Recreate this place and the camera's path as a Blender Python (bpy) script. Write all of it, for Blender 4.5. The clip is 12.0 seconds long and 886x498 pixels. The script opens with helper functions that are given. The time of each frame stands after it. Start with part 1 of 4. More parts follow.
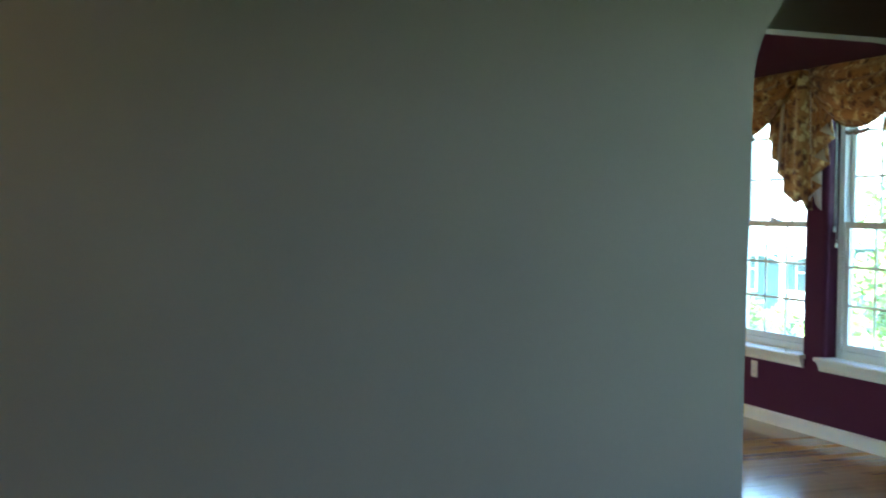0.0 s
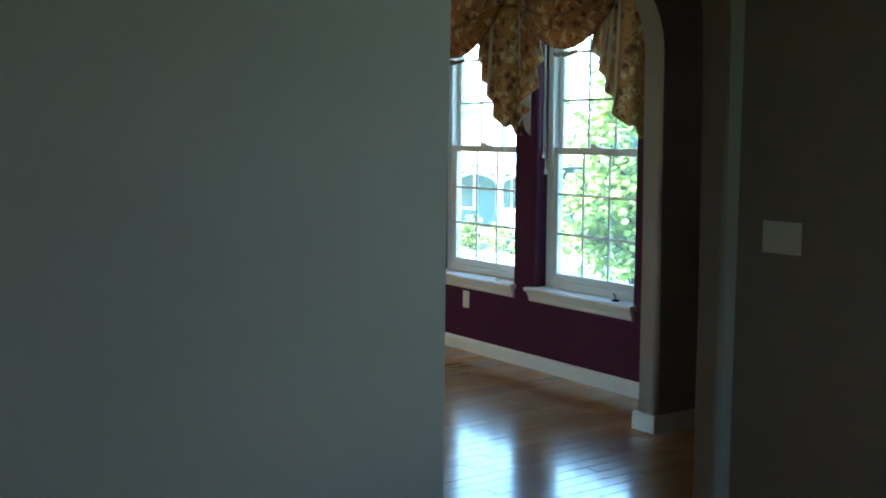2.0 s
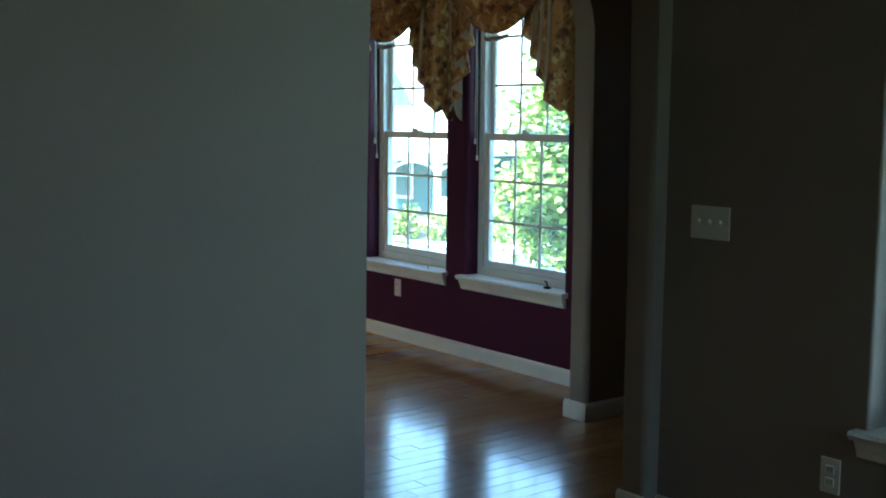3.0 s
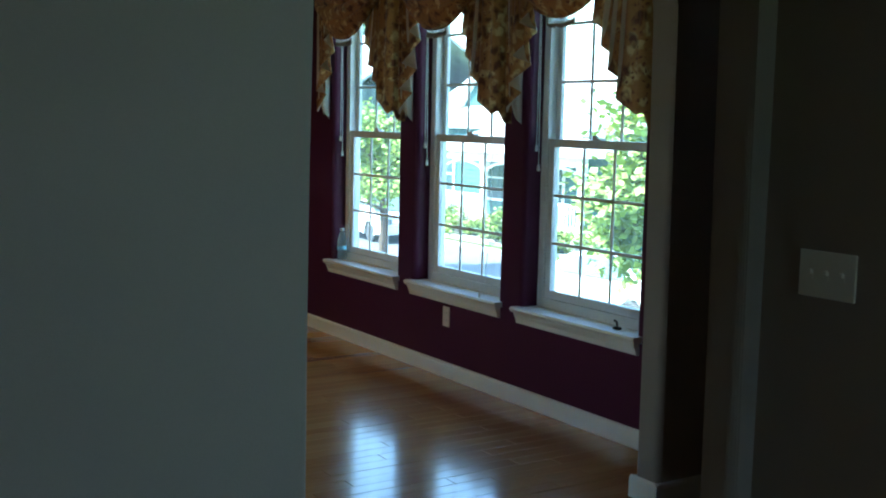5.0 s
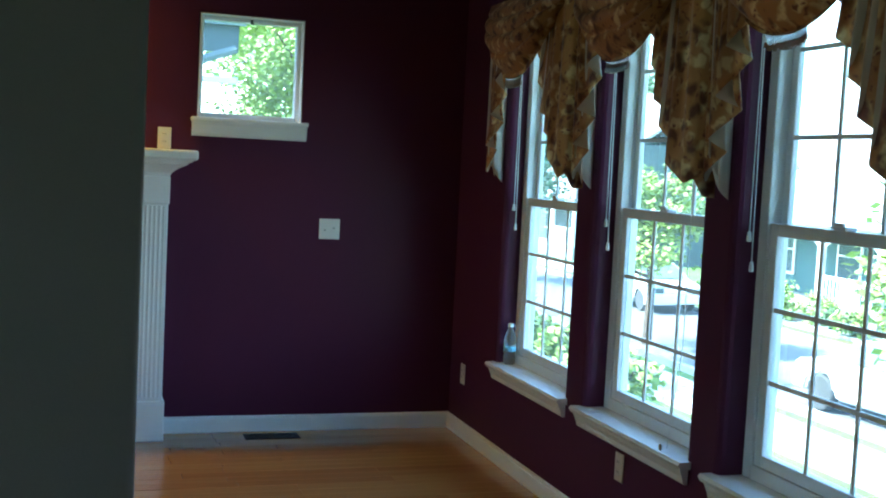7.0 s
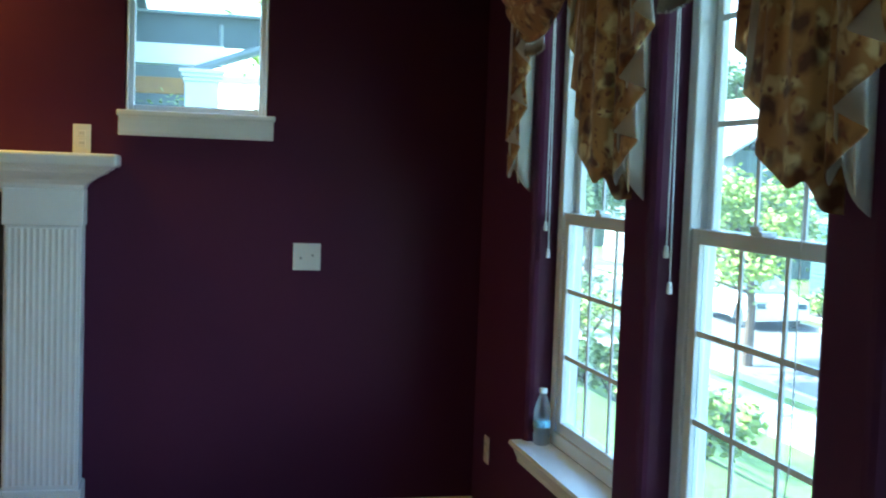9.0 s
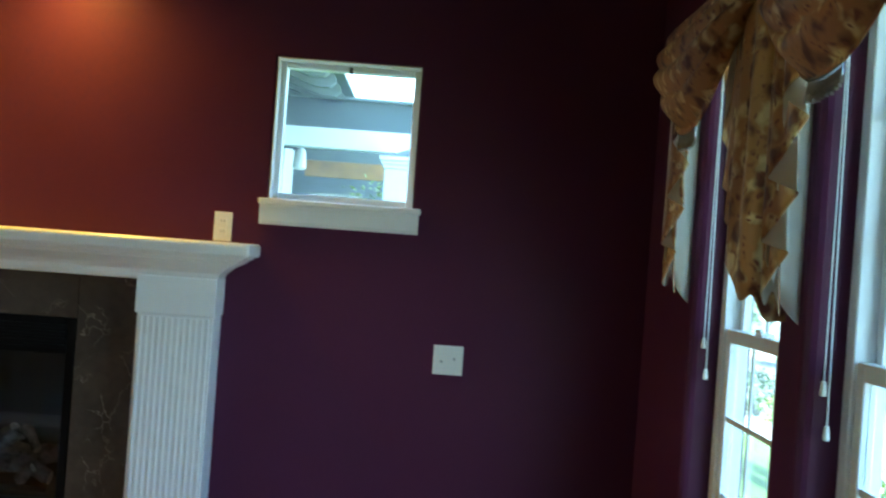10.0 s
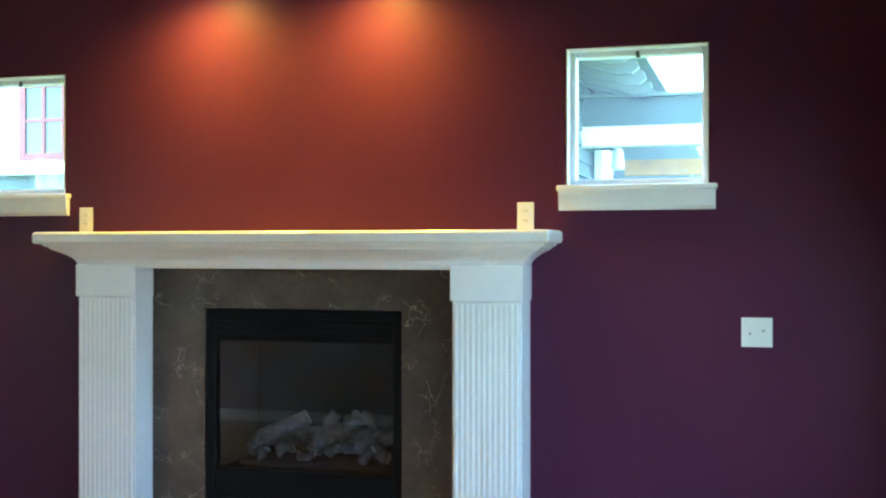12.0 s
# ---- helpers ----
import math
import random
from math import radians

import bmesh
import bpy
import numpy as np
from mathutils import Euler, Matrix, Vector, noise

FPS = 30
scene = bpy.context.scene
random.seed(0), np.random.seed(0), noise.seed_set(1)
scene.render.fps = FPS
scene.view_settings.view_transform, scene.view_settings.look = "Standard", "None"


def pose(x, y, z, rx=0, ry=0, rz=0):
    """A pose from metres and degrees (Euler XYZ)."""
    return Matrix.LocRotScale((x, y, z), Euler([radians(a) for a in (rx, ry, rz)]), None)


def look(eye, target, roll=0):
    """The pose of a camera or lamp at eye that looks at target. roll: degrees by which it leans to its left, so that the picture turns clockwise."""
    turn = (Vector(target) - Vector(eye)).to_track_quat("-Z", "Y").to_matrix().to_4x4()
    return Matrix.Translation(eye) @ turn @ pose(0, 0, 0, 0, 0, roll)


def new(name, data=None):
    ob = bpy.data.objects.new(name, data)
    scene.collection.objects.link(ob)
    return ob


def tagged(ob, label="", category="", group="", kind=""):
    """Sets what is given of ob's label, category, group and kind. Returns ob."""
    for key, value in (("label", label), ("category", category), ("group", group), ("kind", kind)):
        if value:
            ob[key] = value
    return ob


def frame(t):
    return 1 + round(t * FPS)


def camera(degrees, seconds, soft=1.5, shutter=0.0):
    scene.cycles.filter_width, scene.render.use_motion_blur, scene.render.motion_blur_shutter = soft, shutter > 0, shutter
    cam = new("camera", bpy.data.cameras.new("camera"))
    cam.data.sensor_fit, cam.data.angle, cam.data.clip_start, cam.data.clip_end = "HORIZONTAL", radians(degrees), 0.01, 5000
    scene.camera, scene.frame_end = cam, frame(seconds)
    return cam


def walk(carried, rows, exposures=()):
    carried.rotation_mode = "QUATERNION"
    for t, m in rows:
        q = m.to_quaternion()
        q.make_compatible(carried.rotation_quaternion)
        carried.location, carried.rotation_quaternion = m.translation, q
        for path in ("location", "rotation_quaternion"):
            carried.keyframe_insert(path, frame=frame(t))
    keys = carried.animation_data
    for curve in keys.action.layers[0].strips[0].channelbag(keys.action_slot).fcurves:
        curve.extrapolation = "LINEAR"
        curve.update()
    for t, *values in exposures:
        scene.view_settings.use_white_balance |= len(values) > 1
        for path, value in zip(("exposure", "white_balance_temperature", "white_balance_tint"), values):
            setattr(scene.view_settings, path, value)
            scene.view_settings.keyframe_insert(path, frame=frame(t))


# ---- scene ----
cam = camera(43.4, 12.0, 1.9, 0.2)
PATH = [
    (0, (-4.783, -8.638, 1.423), (-4.074, -6.769, 1.356), 0.6),
    (0.5, (-4.703, -8.446, 1.428), (-3.792, -6.671, 1.289), 2.9),
    (1, (-4.535, -8.301, 1.488), (-3.505, -6.589, 1.394), 2.3),
    (1.5, (-4.392, -8.223, 1.461), (-3.304, -6.553, 1.299), 2.5),
    (2, (-4.392, -8.204, 1.467), (-3.255, -6.572, 1.26), 0.4),
    (2.5, (-4.335, -8.165, 1.447), (-3.166, -6.557, 1.226), 0.6),
    (3, (-4.29, -8.152, 1.444), (-3.066, -6.586, 1.219), 0.6),
    (5, (-3.439, -7.438, 1.461), (-2.359, -5.77, 1.233), 1.3),
    (5.5, (-3.009, -7.089, 1.482), (-2.067, -5.336, 1.288), 2.7),
    (5.8, (-2.808, -6.912, 1.54), (-1.873, -5.158, 1.313), 1.4),
    (6, (-2.634, -6.781, 1.526), (-1.77, -4.984, 1.368), 1.8),
    (6.5, (-2.322, -6.51, 1.531), (-1.688, -4.628, 1.315), 2.7),
    (7, (-2.077, -6.134, 1.51), (-1.461, -4.239, 1.367), 2.9),
    (7.2, (-1.972, -5.949, 1.514), (-1.411, -4.034, 1.363), 2.1),
    (8.8, (-1.344, -4.810, 1.519), (-0.814, -2.888, 1.354), 1.3),
    (9, (-1.256, -4.705, 1.504), (-0.807, -2.760, 1.373), 2.1),
    (9.5, (-1.031, -4.497, 1.532), (-0.738, -2.522, 1.419), 4.0),
    (10, (-0.905, -4.367, 1.565), (-0.862, -2.367, 1.570), 4.2),
    (10.5, (-0.921, -4.380, 1.500), (-1.063, -2.388, 1.601), 1.1),
    (11, (-0.747, -4.438, 1.500), (-1.073, -2.467, 1.598), 1.5),
    (11.5, (-0.727, -4.491, 1.470), (-1.154, -2.538, 1.535), 1.3),
    (12, (-0.736, -4.494, 1.459), (-1.289, -2.572, 1.462), 0.0),
]
walk(cam, [(t, look(eye, target, roll)) for t, eye, target, roll in PATH], [(0, 4.75, 5700, 3), (1.5, 4.4, 5700, 3), (3, 3.75, 5700, 3), (5, 3.45, 5600, 3), (7.2, 3.65, 5450, 3), (9, 3.7, 5600, 3), (10.5, 4.3, 5700, 3), (12, 4.95, 5500, 3)])

# ---- world, sun, lamps ----
SUN_EL, SUN_DIR = 50, Vector((-0.93, 0.28, 0)).normalized()
world = bpy.data.worlds.new("world")
scene.world = world
world.use_nodes = True
wn = world.node_tree
sky = wn.nodes.new("ShaderNodeTexSky")
sky.sky_type, sky.sun_disc = "NISHITA", False
sky.sun_elevation = radians(SUN_EL)
sky.sun_rotation = math.atan2(SUN_DIR.x, SUN_DIR.y)
wn.links.new(sky.outputs[0], wn.nodes["Background"].inputs[0])
wn.nodes["Background"].inputs[1].default_value = 0.15

sun = new("sun", bpy.data.lights.new("sun", "SUN"))
sun.data.energy, sun.data.angle, sun.data.color = 2.6, radians(0.5), (1, 0.95, 0.88)
sun.matrix_world = look(SUN_DIR * 30 + Vector((0, 0, 30 * math.tan(radians(SUN_EL)))), (0, 0, 0))

CEIL = 2.68
WARM = (1.0, 0.57, 0.05)


def spot(x, y, z, watts, size=164):
    lamp = new("downlight_lamp", bpy.data.lights.new("downlight_lamp", "SPOT"))
    lamp.data.energy, lamp.data.color, lamp.data.spot_size, lamp.data.spot_blend = watts, WARM, radians(size), 1.0
    lamp.data.shadow_soft_size = 0.07
    lamp.location = (x, y, z)
    return lamp


# ---- materials ----
def mat(name, color, rough=0.5, metal=0.0, vary=0.12, scale=6.0, fine=60.0, bump=0.1, spec=0.5, per_object=0.0, coat=0.0):
    """Paint, wood, stone: two scales of noise on the colour, fine relief, and roughness that wanders."""
    m = bpy.data.materials.new(name)
    m.use_nodes = True
    t = m.node_tree
    b = t.nodes["Principled BSDF"]
    b.inputs["Roughness"].default_value, b.inputs["Metallic"].default_value = rough, metal
    b.inputs["Specular IOR Level"].default_value = spec
    b.inputs["Coat Weight"].default_value = coat
    b.inputs["Coat Roughness"].default_value = 0.08
    co = t.nodes.new("ShaderNodeTexCoord")
    n1, n2 = t.nodes.new("ShaderNodeTexNoise"), t.nodes.new("ShaderNodeTexNoise")
    n1.inputs["Scale"].default_value, n1.inputs["Detail"].default_value = scale, 4
    n2.inputs["Scale"].default_value, n2.inputs["Detail"].default_value = fine, 3
    geo = t.nodes.new("ShaderNodeNewGeometry")
    for n in (n1, n2):
        t.links.new(geo.outputs["Position"], n.inputs["Vector"])
    add = t.nodes.new("ShaderNodeMath")
    add.operation = "MULTIPLY_ADD"
    add.inputs[1].default_value = 0.4
    t.links.new(n2.outputs[0], add.inputs[0])
    t.links.new(n1.outputs[0], add.inputs[2])
    ramp = t.nodes.new("ShaderNodeMapRange")
    ramp.inputs["From Min"].default_value, ramp.inputs["From Max"].default_value = 0.4, 1.0
    ramp.inputs["To Min"].default_value, ramp.inputs["To Max"].default_value = 1 - vary, 1 + vary
    t.links.new(add.outputs[0], ramp.inputs["Value"])
    last = ramp.outputs[0]
    if per_object:
        info, r2, mul = t.nodes.new("ShaderNodeObjectInfo"), t.nodes.new("ShaderNodeMapRange"), t.nodes.new("ShaderNodeMath")
        r2.inputs["To Min"].default_value, r2.inputs["To Max"].default_value = 1 - per_object, 1 + per_object
        t.links.new(info.outputs["Random"], r2.inputs["Value"])
        mul.operation = "MULTIPLY"
        t.links.new(last, mul.inputs[0])
        t.links.new(r2.outputs[0], mul.inputs[1])
        last = mul.outputs[0]
    mix = t.nodes.new("ShaderNodeVectorMath")
    mix.operation = "SCALE"
    mix.inputs[0].default_value = color
    t.links.new(last, mix.inputs["Scale"])
    t.links.new(mix.outputs[0], b.inputs["Base Color"])
    if bump:
        bm_ = t.nodes.new("ShaderNodeBump")
        bm_.inputs["Strength"].default_value, bm_.inputs["Distance"].default_value = bump, 0.004
        t.links.new(n2.outputs[0], bm_.inputs["Height"])
        t.links.new(bm_.outputs[0], b.inputs["Normal"])
    return m


def glass(name, rough=0.0, tint=(0.98, 0.995, 0.99), haze=0.0, face=0.03):
    """A thin pane: mostly clear, with the mirror of its surface at grazing angles."""
    m = bpy.data.materials.new(name)
    m.use_nodes = True
    t = m.node_tree
    out = t.nodes["Material Output"]
    t.nodes.remove(t.nodes["Principled BSDF"])
    tr, gl, mx = t.nodes.new("ShaderNodeBsdfTransparent"), t.nodes.new("ShaderNodeBsdfGlossy"), t.nodes.new("ShaderNodeMixShader")
    lw, pw, sc = t.nodes.new("ShaderNodeLayerWeight"), t.nodes.new("ShaderNodeMath"), t.nodes.new("ShaderNodeMath")
    tr.inputs[0].default_value = (*tint, 1)
    gl.inputs["Roughness"].default_value = rough
    lw.inputs[0].default_value = 0.5
    pw.operation, pw.inputs[1].default_value = "POWER", 5.0
    sc.operation, sc.inputs[1].default_value, sc.inputs[2].default_value = "MULTIPLY_ADD", 0.9, face
    t.links.new(lw.outputs["Facing"], pw.inputs[0])
    t.links.new(pw.outputs[0], sc.inputs[0])
    t.links.new(sc.outputs[0], mx.inputs[0])
    t.links.new(tr.outputs[0], mx.inputs[1])
    t.links.new(gl.outputs[0], mx.inputs[2])
    last = mx.outputs[0]
    # whitish translucent share, puts veiling glare into the pane
    if haze:
        film, both = t.nodes.new("ShaderNodeBsdfTranslucent"), t.nodes.new("ShaderNodeMixShader")
        film.inputs[0].default_value = (0.86, 0.96, 1.0, 1)
        both.inputs[0].default_value = haze
        t.links.new(last, both.inputs[1])
        t.links.new(film.outputs[0], both.inputs[2])
        last = both.outputs[0]
    t.links.new(last, out.inputs[0])
    return m


def glow(name, color, strength):
    m = bpy.data.materials.new(name)
    m.use_nodes = True
    b = m.node_tree.nodes["Principled BSDF"]
    b.inputs["Emission Color"].default_value, b.inputs["Emission Strength"].default_value = (*color, 1), strength
    return m


PLUM = mat("plum_paint", (0.079, 0.0175, 0.046), 0.42, vary=0.06, scale=2.0, fine=220, bump=0.12, spec=0.14)
GREY = mat("sage_grey_paint", (0.295, 0.245, 0.212), 0.6, vary=0.05, scale=2.0, fine=200, bump=0.12, spec=0.3)
CEILING = mat("ceiling_paint", (0.52, 0.49, 0.42), 0.8, vary=0.04, scale=2, fine=120, bump=0.3, spec=0.2)
WHITE = mat("white_gloss_paint", (0.86, 0.86, 0.84), 0.28, vary=0.03, scale=3, fine=40, bump=0.03)
VINYL = mat("white_vinyl", (0.78, 0.80, 0.80), 0.35, vary=0.02, bump=0.02)
PLATE = mat("ivory_plastic", (0.80, 0.78, 0.72), 0.3, vary=0.02, bump=0.0)
BLACK = mat("black_metal", (0.005, 0.005, 0.0055), 0.5, 0.0, vary=0.2, bump=0.05, spec=0.1)
CATCH = mat("grey_catch_metal", (0.16, 0.15, 0.15), 0.4, 0.6, vary=0.1, bump=0)
DARK = mat("dark_slot", (0.02, 0.02, 0.02), 0.7, vary=0.1, bump=0)
SOOT = mat("firebox_lining", (0.018, 0.017, 0.017), 0.85, vary=0.3, scale=9, bump=0.4)
GLASS = glass("window_glass", tint=(0.92, 0.995, 0.98), haze=0.03)
FIREGLASS = glass("fire_glass", 0.02, (0.70, 0.74, 0.80), face=0.05)
SLAB = mat("subfloor", (0.12, 0.07, 0.04), 0.9)
LAMP = glow("lamp_lens", (1, 0.66, 0.22), 2.5)


def wood_mat(name, c1, c2, rough, per_object=0.25, island=False):
    """Lacquered boards: streaks along x, tone by board, a clear coat."""
    m = mat(name, c1, rough, vary=0.0, bump=0.0)
    t = m.node_tree
    b = t.nodes["Principled BSDF"]
    geo, mp = t.nodes.new("ShaderNodeNewGeometry"), t.nodes.new("ShaderNodeMapping")
    t.links.new(geo.outputs["Position"], mp.inputs["Vector"])
    mp.inputs["Scale"].default_value = (1.2, 26, 26)
    rnd = geo.outputs["Random Per Island"] if island else t.nodes.new("ShaderNodeObjectInfo").outputs["Random"]
    off = t.nodes.new("ShaderNodeMath")
    off.operation = "MULTIPLY"
    off.inputs[1].default_value = 37.0
    t.links.new(rnd, off.inputs[0])
    comb = t.nodes.new("ShaderNodeCombineXYZ")
    t.links.new(off.outputs[0], comb.inputs[0])
    t.links.new(comb.outputs[0], mp.inputs["Location"])
    n = t.nodes.new("ShaderNodeTexNoise")
    n.inputs["Scale"].default_value, n.inputs["Detail"].default_value, n.inputs["Distortion"].default_value = 1.6, 6, 0.7
    t.links.new(mp.outputs[0], n.inputs["Vector"])
    ad = t.nodes.new("ShaderNodeMath")
    ad.operation = "MULTIPLY_ADD"
    ad.inputs[1].default_value = 0.6
    t.links.new(rnd, ad.inputs[0])
    t.links.new(n.outputs[0], ad.inputs[2])
    mr = t.nodes.new("ShaderNodeMapRange")
    mr.inputs["From Min"].default_value, mr.inputs["From Max"].default_value = 0.25, 1.2
    t.links.new(ad.outputs[0], mr.inputs["Value"])
    mx = t.nodes.new("ShaderNodeMix")
    mx.data_type = "RGBA"
    mx.inputs["A"].default_value, mx.inputs["B"].default_value = (*c1, 1), (*c2, 1)
    t.links.new(mr.outputs[0], mx.inputs["Factor"])
    t.links.new(mx.outputs["Result"], b.inputs["Base Color"])
    bp = t.nodes.new("ShaderNodeBump")
    bp.inputs["Strength"].default_value, bp.inputs["Distance"].default_value = 0.08, 0.002
    t.links.new(n.outputs[0], bp.inputs["Height"])
    t.links.new(bp.outputs[0], b.inputs["Normal"])
    b.inputs["Coat Weight"].default_value, b.inputs["Coat Roughness"].default_value = 0.5, 0.10
    return m


OAK = wood_mat("oak_boards", (0.37, 0.175, 0.052), (0.52, 0.285, 0.10), 0.19)
OAK_REST = wood_mat("oak_boards_rest", (0.37, 0.175, 0.052), (0.52, 0.285, 0.10), 0.19, island=True)


# ---- mesh helpers ----
def finish(name, bm, material, parent=None, smooth=False):
    me = bpy.data.meshes.new(name)
    bmesh.ops.recalc_face_normals(bm, faces=bm.faces)
    if smooth:
        for f in bm.faces:
            f.smooth = True
    bm.to_mesh(me)
    bm.free()
    for m in material if isinstance(material, (list, tuple)) else [material]:
        me.materials.append(m)
    ob = new(name, me)
    if parent:
        ob.parent = parent
    return ob


def part(name, bm, material, parent, label="", smooth=False):
    ob = finish(name, bm, material, parent, smooth)
    return tagged(ob, label) if label else ob


def thing(name, label, category, group="", kind="", at=(0, 0, 0)):
    ob = new(name)
    ob.location = at
    return tagged(ob, label, category, group, kind)


def box(bm, x0, x1, y0, y1, z0, z1, bevel=0.0, seg=2):
    made = bmesh.ops.create_cube(bm, size=1)["verts"]
    for v in made:
        v.co = Vector(((x0 + x1) / 2 + v.co.x * (x1 - x0), (y0 + y1) / 2 + v.co.y * (y1 - y0), (z0 + z1) / 2 + v.co.z * (z1 - z0)))
    if bevel:
        bmesh.ops.bevel(bm, geom=list({e for v in made for e in v.link_edges}), offset=bevel, segments=seg, profile=0.5, affect="EDGES")
    return bm


def boxed(*a, **k):
    return box(bmesh.new(), *a, **k)


def prism(profile, a, b, axis):
    """A closed outline of (u, v), drawn out from a to b along an axis: x: (y, z), y: (x, z), z: (x, y)."""
    bm = bmesh.new()
    place = {"x": lambda w, u, v: (w, u, v), "y": lambda w, u, v: (u, w, v), "z": lambda w, u, v: (u, v, w)}[axis]
    ends = [[bm.verts.new(place(w, u, v)) for u, v in profile] for w in (a, b)]
    n = len(profile)
    for i in range(n):
        bm.faces.new((ends[0][i], ends[0][(i + 1) % n], ends[1][(i + 1) % n], ends[1][i]))
    caps = [bm.faces.new(e) for e in ends]
    bmesh.ops.triangulate(bm, faces=caps)
    return bm


def lathe(profile, seg=20, at=(0, 0, 0)):
    """A turned body from (radius, height) pairs."""
    bm = bmesh.new()
    rings = [[bm.verts.new((at[0] + r * math.cos(2 * math.pi * i / seg), at[1] + r * math.sin(2 * math.pi * i / seg), at[2] + h)) for i in range(seg)] for r, h in profile]
    for a, b in zip(rings, rings[1:]):
        for i in range(seg):
            bm.faces.new((a[i], a[(i + 1) % seg], b[(i + 1) % seg], b[i]))
    bm.faces.new(rings[0])
    bm.faces.new(rings[-1])
    return bm


def tube(bm, points, radius, seg=6):
    """A round cord or branch along points; radius may be a pair, from start to end."""
    r0, r1 = radius if isinstance(radius, tuple) else (radius, radius)
    rings = []
    for i, p in enumerate(points):
        p = Vector(p)
        d = (Vector(points[min(i + 1, len(points) - 1)]) - Vector(points[max(i - 1, 0)])).normalized()
        u = d.cross(Vector((0, 0, 1)) if abs(d.z) < 0.9 else Vector((1, 0, 0))).normalized()
        w = d.cross(u)
        r = r0 + (r1 - r0) * i / max(1, len(points) - 1)
        rings.append([bm.verts.new(p + (u * math.cos(2 * math.pi * k / seg) + w * math.sin(2 * math.pi * k / seg)) * r) for k in range(seg)])
    for a, b in zip(rings, rings[1:]):
        for k in range(seg):
            bm.faces.new((a[k], a[(k + 1) % seg], b[(k + 1) % seg], b[k]))
    bm.faces.new(rings[0])
    bm.faces.new(rings[-1])
    return bm


def wall(name, label, material, axis, w0, w1, u0, u1, z0, z1, holes=(), round_edges=0.012):
    """A wall in the plane across an axis, from w0 (room side) to w1 thick, with openings (u0, u1, z0, z1) through it."""
    us = sorted({u0, u1, *[h[0] for h in holes], *[h[1] for h in holes]})
    zs = sorted({z0, z1, *[h[2] for h in holes], *[h[3] for h in holes]})
    bm = bmesh.new()
    spot_at = (lambda w, u, z: (w, u, z)) if axis == "x" else (lambda w, u, z: (u, w, z))
    grid = {(u, z): bm.verts.new(spot_at(w0, u, z)) for u in us for z in zs}
    for a, b in zip(us, us[1:]):
        for c, d in zip(zs, zs[1:]):
            if not any(h[0] <= a and b <= h[1] and h[2] <= c and d <= h[3] for h in holes):
                bm.faces.new((grid[a, c], grid[b, c], grid[b, d], grid[a, d]))
    for v in [v for v in bm.verts if not v.link_faces]:
        bm.verts.remove(v)
    got = bmesh.ops.extrude_face_region(bm, geom=list(bm.faces))["geom"]
    shift = Vector(spot_at(w1 - w0, 0, 0))
    for v in got:
        if isinstance(v, bmesh.types.BMVert):
            v.co += shift
    if round_edges and holes:
        i = 0 if axis == "x" else 1
        rim = [e for e in bm.edges if all(abs(v.co[i] - w0) < 1e-5 for v in e.verts) and e.calc_face_angle(0) > 0.5
               and any(all(h[0] - 1e-4 <= v.co[1 - i] <= h[1] + 1e-4 and h[2] - 1e-4 <= v.co.z <= h[3] + 1e-4 for v in e.verts) for h in holes)]
        bmesh.ops.bevel(bm, geom=rim, offset=round_edges, segments=3, profile=0.5, affect="EDGES")
    return tagged(finish(name, bm, material), label, "wall", kind="structure")


def arch_wall(name, label, material, y0, y1, x0, x1, xl, xr, top, radius, z1, skew=0.0):
    """A wall from y0 to y1 with one opening to the floor, whose upper corners are round, all its edges bullnosed."""
    arc = [(xl, 0)]
    for i in range(13):
        a = math.pi - math.pi / 2 * i / 12
        arc.append((xl + radius + radius * math.cos(a), top - radius + radius * math.sin(a)))
    for i in range(13):
        a = math.pi / 2 - math.pi / 2 * i / 12
        arc.append((xr - radius + radius * math.cos(a), top - radius + radius * math.sin(a)))
    arc.append((xr, 0))
    outline = [(x0, 0)] + arc + [(x1, 0), (x1, z1), (x0, z1)]
    bm = bmesh.new()
    ends = [[bm.verts.new((x, y + skew * (x - xr), z)) for x, z in outline] for y in (y0, y1)]
    n = len(outline)
    for i in range(n):
        bm.faces.new((ends[0][i], ends[0][(i + 1) % n], ends[1][(i + 1) % n], ends[1][i]))
    caps = [bm.faces.new(e) for e in ends]
    rim = []

    def other(e):
        return ends[1] if e is ends[0] else ends[0]

    for e in ends:
        keep = set(e[1:len(arc) + 1])
        rim += [d for d in bm.edges if d.verts[0] in keep and d.verts[1] in keep and d.verts[0] not in other(e) and d.verts[1] not in other(e)]
    bmesh.ops.bevel(bm, geom=rim, offset=0.032, segments=5, profile=0.5, affect="EDGES")
    bmesh.ops.triangulate(bm, faces=[f for f in bm.faces if len(f.verts) > 4])
    return tagged(finish(name, bm, material), label, "wall", kind="structure")


# ---- plan ----
WIN_Y = (-0.745, -1.815, -2.888)   # the edge of each tall window that is nearer the fireplace
WIN_W, WIN_Z0, WIN_Z1 = 0.86, 0.516, 2.33
FAR, FAR_BACK = -4.40, -4.27     # arch wall between hall and plum room
NEAR, NEAR_BACK = -5.50, -5.37   # arch wall between grey room and hall
SKEW_FAR, SKEW_NEAR = 0.0, 0.0
XL_FAR, XR_FAR = -1.99, -0.465
XL_NEAR, XR_NEAR = -2.485, -1.27
SW_X = -1.20                    # outer wall of the grey room
HOLES = [(y - WIN_W, y, WIN_Z0, WIN_Z1) for y in WIN_Y]
WEST_Y = -4.05                  # unseen window behind the walk, added to light the fireplace wall
